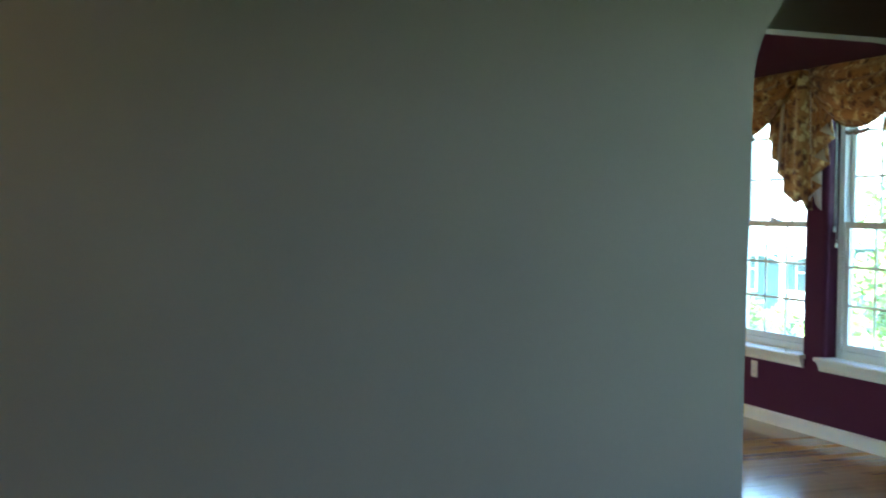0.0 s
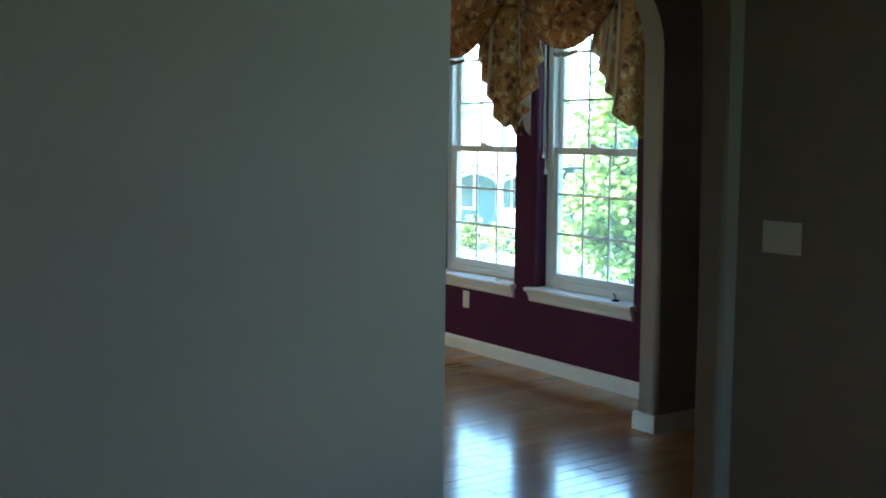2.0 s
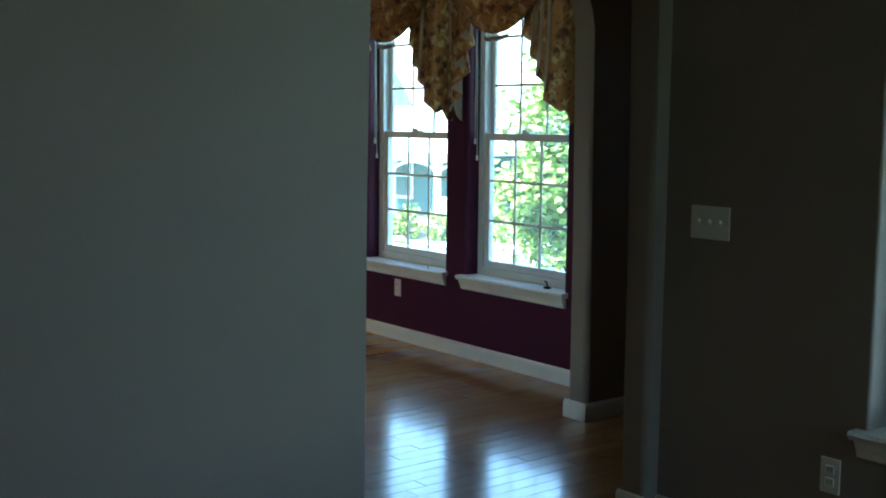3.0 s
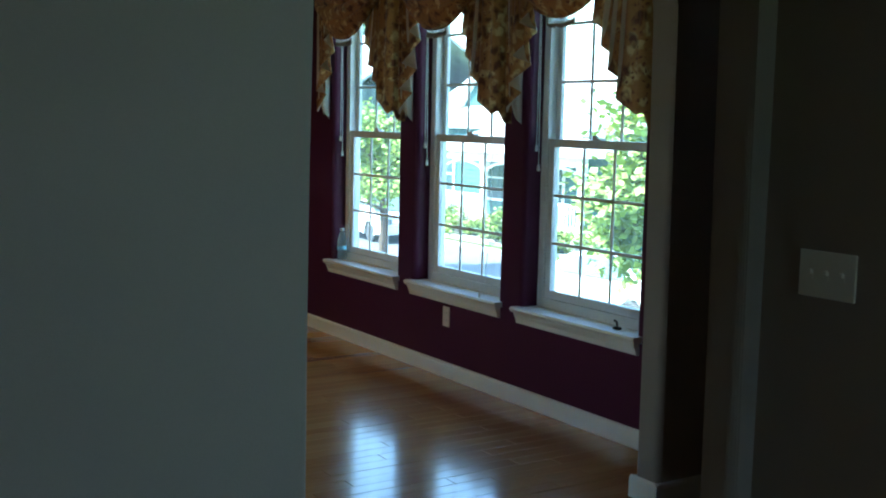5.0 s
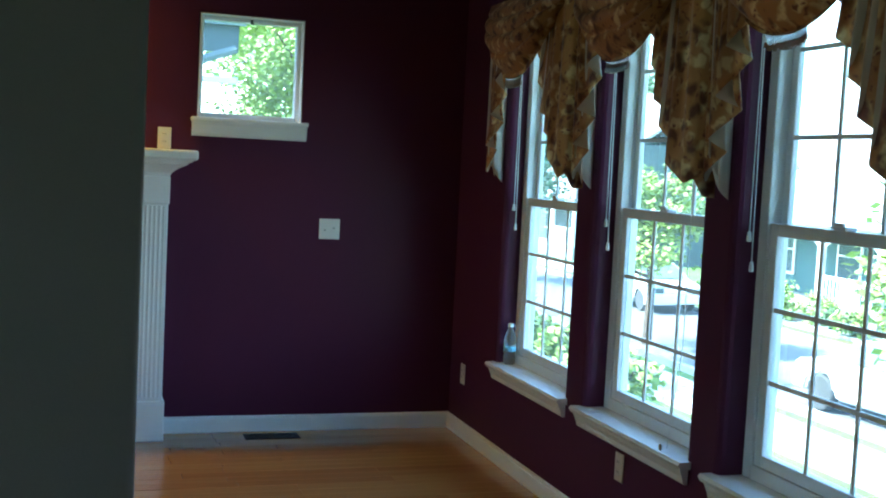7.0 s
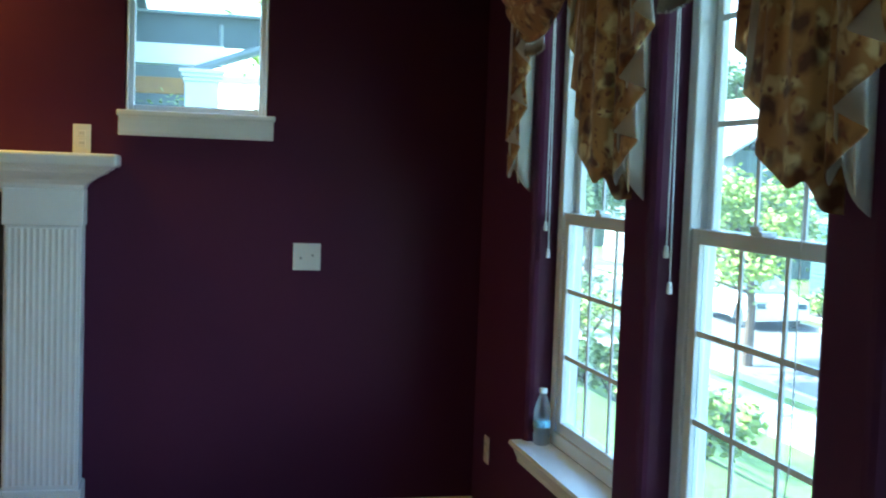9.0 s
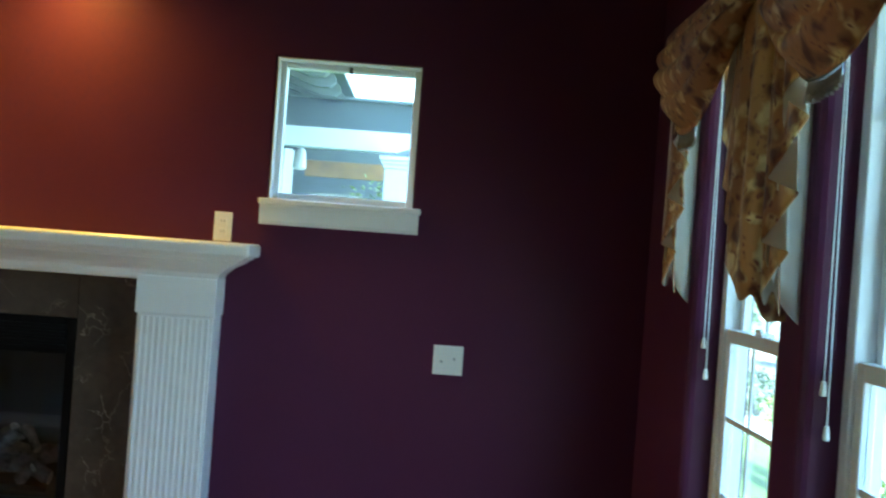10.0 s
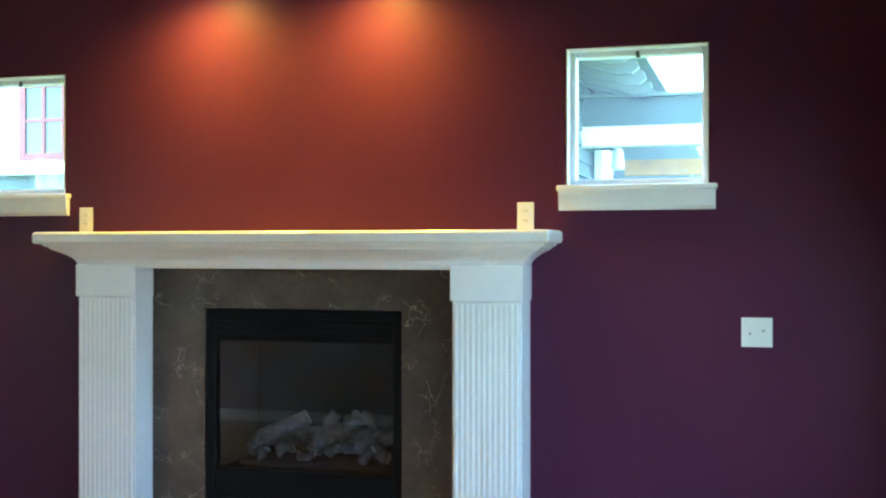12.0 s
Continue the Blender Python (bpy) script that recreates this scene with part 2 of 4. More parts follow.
HIGH = [(-1.507, -0.943, 1.722, 2.28), (-4.43, -3.863, 1.722, 2.28)]
FIRE = (-3.122, -2.203, 0.12, 1.205)

wall("wall_east", "deep plum painted wall with three tall windows", PLUM, "x", 0.0, 0.20, FAR_BACK, 0.0, 0, CEIL, HOLES, 0.028)
wall("wall_north", "deep plum painted wall around the fireplace", PLUM, "y", 0.0, 0.20, -6.5, 0.20, 0, CEIL, [*HIGH, FIRE])
wall("wall_west", "plum painted wall with an added unseen window", PLUM, "x", -6.5, -6.7, FAR_BACK - 0.75, 0.2, 0, CEIL, [(WEST_Y, WEST_Y + WIN_W, WIN_Z0, WIN_Z1)])
arch_wall("wall_arch_far", "grey wall with a wide round-cornered archway", GREY, FAR, FAR_BACK, -6.6, 0.9, XL_FAR, XR_FAR, 2.27, 0.42, CEIL, SKEW_FAR)
arch_wall("wall_arch_near", "grey wall with a round-cornered archway", GREY, NEAR, NEAR_BACK, -7.2, 0.9, XL_NEAR, XR_NEAR, 2.27, 0.42, CEIL, SKEW_NEAR)
HALL_Y, HALL_W = -4.62, 0.23    # unseen slim window at the hall's end, added to light the arch wall
wall("wall_hall_east", "grey hall end wall with an added unseen slim window", GREY, "x", 0.9, 1.1, NEAR, FAR_BACK, 0, CEIL, [(HALL_Y - HALL_W, HALL_Y, WIN_Z0, WIN_Z1)])
wall("wall_hall_west", "plain grey hall end wall", GREY, "x", -6.6, -6.5, NEAR_BACK - 0.5, FAR - 0.6, 0, CEIL)
wall("wall_grey_east", "grey wall with a light switch and a tall window", GREY, "x", SW_X, SW_X + 0.2, -10.6, NEAR, 0, CEIL, [(-6.33 - WIN_W, -6.33, WIN_Z0, WIN_Z1)])
wall("wall_grey_west", "plain grey wall", GREY, "x", -7.2, -7.4, -10.7, NEAR_BACK, 0, CEIL)
wall("wall_grey_south", "plain grey wall", GREY, "y", -10.6, -10.8, -7.2, SW_X + 0.2, 0, CEIL, [(-1.7 - WIN_W, -1.7, WIN_Z0, WIN_Z1)])
tagged(finish("ceiling", boxed(-7.4, 1.1, -10.8, 0.25, CEIL, CEIL + 0.15), CEILING), "off-white textured plaster ceiling", "ceiling", kind="structure")
tagged(finish("roof", boxed(-7.9, 0.55, -11.2, 0.7, CEIL + 0.5, CEIL + 0.7), CEILING), "plain roof slab over the house", "roof", kind="structure")
# unseen slab, added to dim the sky light entering the grey room
tagged(finish("porch_roof", boxed(SW_X + 0.2, 1.9, -10.8, NEAR, CEIL + 0.16, CEIL + 0.3), CEILING), "unseen porch roof over the recessed front wall, added to cut sky light", "roof", kind="structure")
tagged(finish("floor", boxed(-7.3, 1.0, -10.7, 0.15, -0.2, -0.014), SLAB), "subfloor under oak boards", "floor", kind="structure")


def baseboard(points):
    """A skirting with a rounded top, along a run from one point to the next, standing on the left of it."""
    (ax, ay), (bx, by) = points
    d = Vector((bx - ax, by - ay, 0))
    n = Vector((-d.y, d.x, 0)).normalized()
    prof = [(0, 0), (0.013, 0), (0.013, 0.072), (0.009, 0.084), (0.0, 0.09)]
    bm = bmesh.new()
    ends = [[bm.verts.new(Vector((px, py, h)) + n * o) for o, h in prof] for px, py in ((ax, ay), (bx, by))]
    k = len(prof)
    for i in range(k):
        bm.faces.new((ends[0][i], ends[0][(i + 1) % k], ends[1][(i + 1) % k], ends[1][i]))
    for e in ends:
        bm.faces.new(e)
    return tagged(finish("baseboard", bm, WHITE), "white painted skirting board along the wall", "baseboard", kind="structure")


def far(x, back=0.0):
    return (x, FAR + SKEW_FAR * (x - XR_FAR) + back)


def near(x, back=0.0):
    return (x, NEAR + SKEW_NEAR * (x - XR_NEAR) + back)


T = 0.13
for run in (((0, FAR_BACK + 0.04), (0, 0)), ((0, 0), (-1.643, 0)), ((-3.685, 0), (-6.5, 0)), ((-6.5, 0), (-6.5, FAR_BACK - 0.6)),
            (far(-6.5, T), far(XL_FAR, T)), (far(XR_FAR, T), far(0, T)),
            (far(XR_FAR, -0.013), far(XR_FAR, T + 0.013)), (far(0.9), far(XR_FAR - 0.013)), (far(XL_FAR, T + 0.013), far(XL_FAR, -0.013)),
            (far(XL_FAR + 0.013), far(-6.5)), (near(XL_NEAR, T), near(XL_NEAR)), (near(-6.5, T), near(XL_NEAR, T)), (near(XL_NEAR), near(-7.2)),
            (near(XR_NEAR), near(XR_NEAR, T)), ((SW_X, -10.6), (SW_X, NEAR))):
    baseboard(run)


# ---- tall windows ----
def tall_window(name, x, y, label, width=WIN_W):
    """A white single-hung window in an opening whose far edge is y, room side at x: frame, two sashes of nine lights, stool and apron."""
    w = thing(name, label, "window", "tall windows", "structure", (x, y, 0))
    y0, y1, z0, z1 = -width, 0.0, WIN_Z0, WIN_Z1
    f = 0.05
    mid = 1.35

    def bars(nm, x0, x1, a, b, c, d, th, material=VINYL):
        bm = bmesh.new()
        for q in ((x0, x1, a, a + th, c, d), (x0, x1, b - th, b, c, d), (x0, x1, a + th, b - th, c, c + th), (x0, x1, a + th, b - th, d - th, d)):
            box(bm, *q, bevel=0.003, seg=1)
        return part(nm, bm, material, w)

    bars("window_frame", 0.095, 0.18, y0, y1, z0, z1, f)
    up = bars("upper_sash", 0.145, 0.17, y0 + f, y1 - f, mid, z1 - f, 0.034)
    low = bars("lower_sash", 0.105, 0.138, y0 + f, y1 - f, z0 + f, mid + 0.035, 0.042)
    for sash, xg, a, b, c, d in ((up, 0.158, y0 + f + 0.034, y1 - f - 0.034, mid + 0.034, z1 - f - 0.034),
                                 (low, 0.122, y0 + f + 0.042, y1 - f - 0.042, z0 + f + 0.042, mid - 0.007)):
        pane = part("pane", boxed(xg - 0.002, xg + 0.002, a, b, c, d), GLASS, sash)
        pane.visible_shadow = False
        for i in (1, 2):
            yy, zz = a + (b - a) * i / 3, c + (d - c) * i / 3
            part("muntin", boxed(xg - 0.009, xg - 0.003, yy - 0.008, yy + 0.008, c, d), VINYL, sash)
            part("muntin", boxed(xg - 0.0095, xg - 0.0035, a, b, zz - 0.008, zz + 0.008), VINYL, sash)
    lk = boxed(0.088, 0.13, y0 / 2 - 0.03, y0 / 2 + 0.03, mid + 0.035, mid + 0.047, bevel=0.004)
    box(lk, 0.09, 0.102, y0 / 2 - 0.01, y0 / 2 + 0.035, mid + 0.047, mid + 0.058, bevel=0.003)
    part("sash_lock", lk, VINYL, w)
    nose = [(-0.045, z0 - 0.022), (-0.052, z0 - 0.011), (-0.045, z0), (0.094, z0 + 0.001), (0.094, z0 - 0.028), (-0.04, z0 - 0.028)]
    st = prism(nose, y0 - 0.04, y1 + 0.04, "y")
    part("window_sill", st, WHITE, w, "glossy white painted stool")
    ap = [(0, z0 - 0.028), (-0.036, z0 - 0.03), (-0.03, z0 - 0.045), (-0.02, z0 - 0.06), (-0.018, z0 - 0.08), (-0.012, z0 - 0.087), (0, z0 - 0.087)]
    part("apron", prism(ap, y0 - 0.025, y1 + 0.025, "y"), WHITE, w)
    return w


for i, y in enumerate(WIN_Y):
    tall_window(f"window_{i + 1}", 0, y, "white single-hung window with divided panes in a plum reveal")
tall_window("window_8", 0.9, HALL_Y, "unseen slim window added in the hall end wall for light", HALL_W)
tall_window("window_9", -6.5, WEST_Y, "unseen white window added in the west wall to light the fireplace").matrix_world = pose(-6.5, WEST_Y, 0, 0, 0, 180)
# unseen, added in the south wall to light the near arch wall
tall_window("window_7", 0, 0, "unseen white window added in the south wall to light the grey room").matrix_world = pose(-1.7, -10.6, 0, 0, 0, -90)
tall_window("window_4", SW_X, -6.33, "white single-hung window with divided panes in a grey wall")


def high_window(name, x0, x1, z0, z1):
    w = thing(name, "small square white window high beside the fireplace", "window", "high windows", "structure")
    bm = bmesh.new()
    for q in ((x0, x0 + 0.028, z0, z1), (x1 - 0.028, x1, z0, z1), (x0 + 0.028, x1 - 0.028, z0, z0 + 0.03), (x0 + 0.028, x1 - 0.028, z1 - 0.028, z1)):
        box(bm, q[0], q[1], 0.07, 0.14, q[2], q[3], bevel=0.004, seg=1)
    part("window_frame", bm, VINYL, w)
    lin = bmesh.new()
    for q in ((x0, x0 + 0.006, z0, z1), (x1 - 0.006, x1, z0, z1), (x0 + 0.006, x1 - 0.006, z1 - 0.006, z1)):
        box(lin, q[0], q[1], 0.002, 0.07, q[2], q[3])
    part("lining", lin, WHITE, w)
    pane = part("pane", boxed(x0 + 0.026, x1 - 0.026, 0.104, 0.108, z0 + 0.028, z1 - 0.026), GLASS, w)
    pane.visible_shadow = False
    xm = (x0 + x1) / 2
    cat = boxed(xm - 0.007, xm + 0.007, 0.055, 0.07, z1 - 0.034, z1 - 0.012, bevel=0.003)
    box(cat, xm - 0.004, xm + 0.012, 0.046, 0.057, z1 - 0.040, z1 - 0.032, bevel=0.002)
    part("catch", cat, CATCH, w, "small grey metal catch")
    part("window_sill", boxed(x0 - 0.035, x1 + 0.035, -0.04, 0.07, z0 - 0.022, z0 + 0.002, bevel=0.006), WHITE, w)
    ap = [(0, z0 - 0.022), (-0.034, z0 - 0.022), (-0.03, z0 - 0.04), (-0.026, z0 - 0.085), (-0.018, z0 - 0.1), (0, z0 - 0.1)]
    part("apron", prism(ap, x0 - 0.028, x1 + 0.028, "x"), WHITE, w)


for i, h in enumerate(HIGH):
    high_window(f"window_{i + 5}", *h)

# ---- valances ----
def fabric(name, base, dark, light, translucent=0.15, pattern=True):
    """Woven cloth with scattered flower blotches, and a little light through it."""
    m = bpy.data.materials.new(name)
    m.use_nodes = True
    t = m.node_tree
    out, b = t.nodes["Material Output"], t.nodes["Principled BSDF"]
    b.inputs["Roughness"].default_value, b.inputs["Sheen Weight"].default_value = 0.42, 0.2
    b.inputs["Specular IOR Level"].default_value = 0.4
    geo = t.nodes.new("ShaderNodeNewGeometry")
    warp = t.nodes.new("ShaderNodeTexNoise")
    warp.inputs["Scale"].default_value = 14
    t.links.new(geo.outputs["Position"], warp.inputs["Vector"])
    mixv = t.nodes.new("ShaderNodeVectorMath")
    mixv.operation = "MULTIPLY_ADD"
    mixv.inputs[1].default_value = (0.11, 0.11, 0.11)
    t.links.new(warp.outputs["Color"], mixv.inputs[0])
    t.links.new(geo.outputs["Position"], mixv.inputs[2])

    def blotch(scale, lo, hi):
        v = t.nodes.new("ShaderNodeTexVoronoi")
        v.inputs["Scale"].default_value = scale
        v.inputs["Randomness"].default_value = 0.85
        t.links.new(mixv.outputs[0], v.inputs["Vector"])
        r = t.nodes.new("ShaderNodeMapRange")
        r.inputs["From Min"].default_value, r.inputs["From Max"].default_value = lo, hi
        r.inputs["To Min"].default_value, r.inputs["To Max"].default_value = 1, 0
        t.links.new(v.outputs["Distance"], r.inputs["Value"])
        return r.outputs[0]

    last = None
    for fac, col in ((blotch(15, 0.25, 0.45), light), (blotch(12, 0.18, 0.42), dark), (blotch(31, 0.14, 0.36), tuple(c * 1.6 for c in dark))) if pattern else ():
        x = t.nodes.new("ShaderNodeMix")
        x.data_type = "RGBA"
        x.inputs["A"].default_value, x.inputs["B"].default_value = (*base, 1), (*col, 1)
        if last:
            t.links.new(last, x.inputs["A"])
        t.links.new(fac, x.inputs["Factor"])
        last = x.outputs["Result"]
    tl, mx = t.nodes.new("ShaderNodeBsdfTranslucent"), t.nodes.new("ShaderNodeMixShader")
    for sock in (b.inputs["Base Color"], tl.inputs[0]):
        if last:
            t.links.new(last, sock)
        else:
            sock.default_value = (*base, 1)
    weave = t.nodes.new("ShaderNodeTexNoise")
    weave.inputs["Scale"].default_value = 400
    t.links.new(geo.outputs["Position"], weave.inputs["Vector"])
    bp = t.nodes.new("ShaderNodeBump")
    bp.inputs["Strength"].default_value, bp.inputs["Distance"].default_value = 0.15, 0.002
    t.links.new(weave.outputs[0], bp.inputs["Height"])
    t.links.new(bp.outputs[0], b.inputs["Normal"])
    mx.inputs[0].default_value = translucent
    t.links.new(b.outputs[0], mx.inputs[1])
    t.links.new(tl.outputs[0], mx.inputs[2])
    t.links.new(mx.outputs[0], out.inputs[0])
    return m


CLOTH = fabric("gold_floral_cloth", (0.44, 0.215, 0.068), (0.13, 0.042, 0.02), (0.72, 0.54, 0.27), 0.34)
LINING = fabric("cream_lining", (0.76, 0.73, 0.66), (0, 0, 0), (0, 0, 0), 0.5, pattern=False)
BEAD = mat("glass_beads", (0.26, 0.22, 0.17), 0.15, vary=0.4, fine=300, bump=0)


def sheet(bm, rows, thick=0.004):
    """A cloth through a grid of points: the patterned face, the lining behind it, and the hem between them."""
    nr, nc = len(rows), len(rows[0])
    P = [[Vector(p) for p in r] for r in rows]
    top, under = [], []
    for i in range(nr):
        a, b = [], []
        for j in range(nc):
            du = P[i][min(j + 1, nc - 1)] - P[i][max(j - 1, 0)]
            dv = P[min(i + 1, nr - 1)][j] - P[max(i - 1, 0)][j]
            n = du.cross(dv)
            n = n.normalized() if n.length > 1e-9 else Vector((-1, 0, 0))
            a.append(bm.verts.new(P[i][j] + n * thick / 2))
            b.append(bm.verts.new(P[i][j] - n * thick / 2))
        top.append(a)
        under.append(b)
    for g, idx in ((top, 0), (under, 1)):
        for i in range(nr - 1):
            for j in range(nc - 1):
                f = bm.faces.new((g[i][j], g[i][j + 1], g[i + 1][j + 1], g[i + 1][j]))
                f.material_index, f.smooth = idx, True
    ring = [(0, j) for j in range(nc)] + [(i, nc - 1) for i in range(1, nr)] + [(nr - 1, j) for j in range(nc - 2, -1, -1)] + [(i, 0) for i in range(nr - 2, 0, -1)]
    for (a, b), (c, d) in zip(ring, ring[1:] + ring[:1]):
        bm.faces.new((top[a][b], top[c][d], under[c][d], under[a][b])).material_index = 0
    return bm


def smooth_path(pts, n):
    """n points along a polyline, corners rounded by averaging."""
    P = np.array(pts, float)
    s = np.r_[0, np.cumsum(np.linalg.norm(np.diff(P[:, :2], axis=0), axis=1))]
    q = np.linspace(0, s[-1], n)
    R = np.stack([np.interp(q, s, P[:, k]) for k in range(P.shape[1])], 1)
    for _ in range(2):
        R[1:-1] = (R[:-2] + 2 * R[1:-1] + R[2:]) / 4
    return R


V_TOP = 2.36


def valance(y, label, seed, end_left=0.08, end_right=0.085):
    """Board-mounted swag with a pleated tail on each side, over the tall window whose far edge is y."""
    rnd = random.Random(seed)
    v = thing("window_valance", label, "valance", "window valances", at=(0, y, 0))
    a, b = end_left, -WIN_W - end_right
    part("mounting_board", boxed(-0.075, -0.004, b + 0.02, a - 0.02, V_TOP - 0.02, V_TOP), WHITE, v)
    for side, edge, sg in (("left_tail", a, -1), ("right_tail", b, 1)):
        # along the cloth: inward distance, depth from the wall, height of the hem
        plan = [(0.055, -0.085, 1.49), (0.03, -0.10, 1.56), (0.004, -0.115, 1.50), (0.01, -0.140, 1.53), (0.135, -0.115, 1.62), (0.035, -0.165, 1.655), (0.195, -0.120, 1.765),
                (0.085, -0.175, 1.805), (0.25, -0.130, 1.91), (0.15, -0.185, 1.965), (0.33, -0.140, 2.075), (0.41, -0.150, 2.16)]
        if sg > 0:
            plan = [(0.0, -0.012, 1.455), (0.0, -0.085, 1.455), (0.002, -0.105, 1.48), (0.004, -0.14, 1.54), (0.03, -0.165, 1.50), (0.165, -0.178, 1.59), (0.09, -0.155, 1.64), (0.235, -0.168, 1.70),
                    (0.155, -0.148, 1.745), (0.295, -0.158, 1.81), (0.22, -0.14, 1.855), (0.35, -0.148, 1.94), (0.285, -0.13, 1.985), (0.40, -0.135, 2.07), (0.44, -0.13, 2.16)]
        plan = [(u + (rnd.uniform(-0.012, 0.012) if u > 0.02 else 0), x, z + rnd.uniform(-0.014, 0.014)) for u, x, z in plan]
        path = smooth_path(plan, 150)
        rows = []
        for k in range(19):
            w = k / 18
            flare = 0.62 + 0.30 * w + 0.10 * w ** 4 if sg < 0 else 0.75 + 0.25 * w
            row = []
            for j, (u, x, z) in enumerate(path):
                zz = V_TOP - 0.005 + (z - V_TOP) * w
                uu = u * flare
                xx = (-0.095 + (0.66 * x + 0.095) * (0.25 + 0.75 * w * w) if sg < 0 else 0.66 * x) - 0.007 * math.sin(w * 3) * math.sin(j * 0.5 + seed) * (1 if u > 0.02 else 0)
                row.append((xx, edge + sg * uu, zz))
            rows.append(row)
        bm = sheet(bmesh.new(), rows if sg > 0 else [r[::-1] for r in rows])
        part(side, bm, [CLOTH, LINING], v)
    # the flat return at the far end, its lining towards the glass, longest at the wall
    rows = []
    for k in range(15):
        w = k / 14
        row = []
        for j in range(9):
            q = j / 8
            x = -0.004 - 0.092 * q
            hem = 1.455 + 0.05 * q + 0.10 * q * q
            row.append((x, a - 0.03 + 0.006 * math.sin(q * 7 + seed) * w - 0.012 * w * q, V_TOP - 0.022 + (hem - V_TOP + 0.022) * w))
        rows.append(row)
    part("tail_return", sheet(bmesh.new(), rows), [LINING, CLOTH], v, "cream lining of the tail's end")
    # the swag: nested folds, deepest in the middle
    rows = []
    half, mid = (a - b) / 2 - 0.026, (a + b) / 2
    for i in range(60):
        w = i / 59
        row = []
        for j in range(49):
            s = -1 + 2 * j / 48
            bow = (1 - abs(s) ** 3.2) ** 0.8
            drop = 0.02 + w * (0.15 + 0.25 * (1 - abs(s) ** 2.4) ** 0.8)
            ph = w * 27 + 1.1 * math.sin(s * 2.3 + seed) + 0.5 * math.sin(s * 5 + seed * 2)
            fold = 0.027 * (abs(math.sin(ph * 0.5)) ** 0.7 - 0.6) * (0.4 + 0.6 * bow) * min(1, 5 * w)
            belly = -0.115 - 0.105 * bow * math.sin(min(1, w * 1.02) * math.pi * 0.88)
            row.append((belly - fold, mid + s * half * (1 - 0.26 * w ** 2.6), V_TOP + 0.012 - drop + fold * 0.25))
        rows.append(row)
    swag = part("swag", sheet(bmesh.new(), rows), [CLOTH, CLOTH], v)
    hem = rows[-1]
    fr = bmesh.new()
    tube(fr, hem[17:33:2], 0.0022, 5)
    for j in range(17, 31):
        p, q = Vector(hem[j]), Vector(hem[j + 1])
        for f in (0.0, 0.5):
            c = p.lerp(q, f)
            ln = rnd.uniform(0.026, 0.036)
            tube(fr, [c, c - Vector((0, 0, ln))], (0.0012, 0.0035), 4)
            for e in range(2):
                box(fr, c.x - 0.004, c.x + 0.004, c.y - 0.004, c.y + 0.004, c.z - ln - 0.008 * e - 0.004, c.z - ln - 0.008 * e + 0.003)
    part("bead_fringe", fr, BEAD, swag, "dangling bead fringe")
    return v


for i, y in enumerate(WIN_Y):
    valance(y, "gold floral swag valance with pleated tails and cream lining", i + 3)


# ---- blind cords ----
CORD_Z = WIN_Z1 - 0.005


def cord(y, length, x=0.037, twin=True):
    c = thing("blind_cord", "white pull cords with small plastic tassels in the window reveal", "blind cord", "blind cords", at=(x, y, 0))
    bm = bmesh.new()
    ends = ((0.0, length, 0.0), (0.012, length + 0.10, -0.006)) if twin else ((0, length, 0),)
    for dx, ln, dy in ends:
        tube(bm, [(0, 0, CORD_Z), (dx * 0.4, dy * 0.5, 2.0), (dx, dy, CORD_Z - ln)], 0.0022, 5)
    part("cord", bm, VINYL, c)
    for dx, ln, dy in ends:
        part("tassel", lathe([(0.003, 0), (0.006, -0.004), (0.0085, -0.026), (0.008, -0.034), (0.002, -0.036)], 10, (dx, dy, CORD_Z - ln)), VINYL, c)
    part("head_bracket", boxed(-0.012, 0.012, -0.02, 0.02, CORD_Z - 0.017, CORD_Z + 0.004), VINYL, c)
    return c


cord(WIN_Y[0] - 0.034, 0.975)
cord(WIN_Y[1] - 0.034, 0.99)
cord(WIN_Y[2] - 0.034, 0.97)
loose = thing("blind_cord", "thin loose cord hanging before the panes to the sill", "blind cord", "blind cords", at=(0.07, -2.47, 0))
bm = bmesh.new()
tube(bm, [(0, 0, CORD_Z + 0.003), (0.002, -0.01, 1.5), (-0.01, -0.035, 0.9), (-0.07, -0.07, 0.522), (-0.1, -0.08, 0.519)], 0.0016, 5)
part("cord", bm, VINYL, loose)
part("tassel", lathe([(0.003, 0), (0.007, 0.004), (0.007, 0.02), (0.003, 0.026)], 10, (-0.104, -0.082, 0.518)), PLATE, loose)


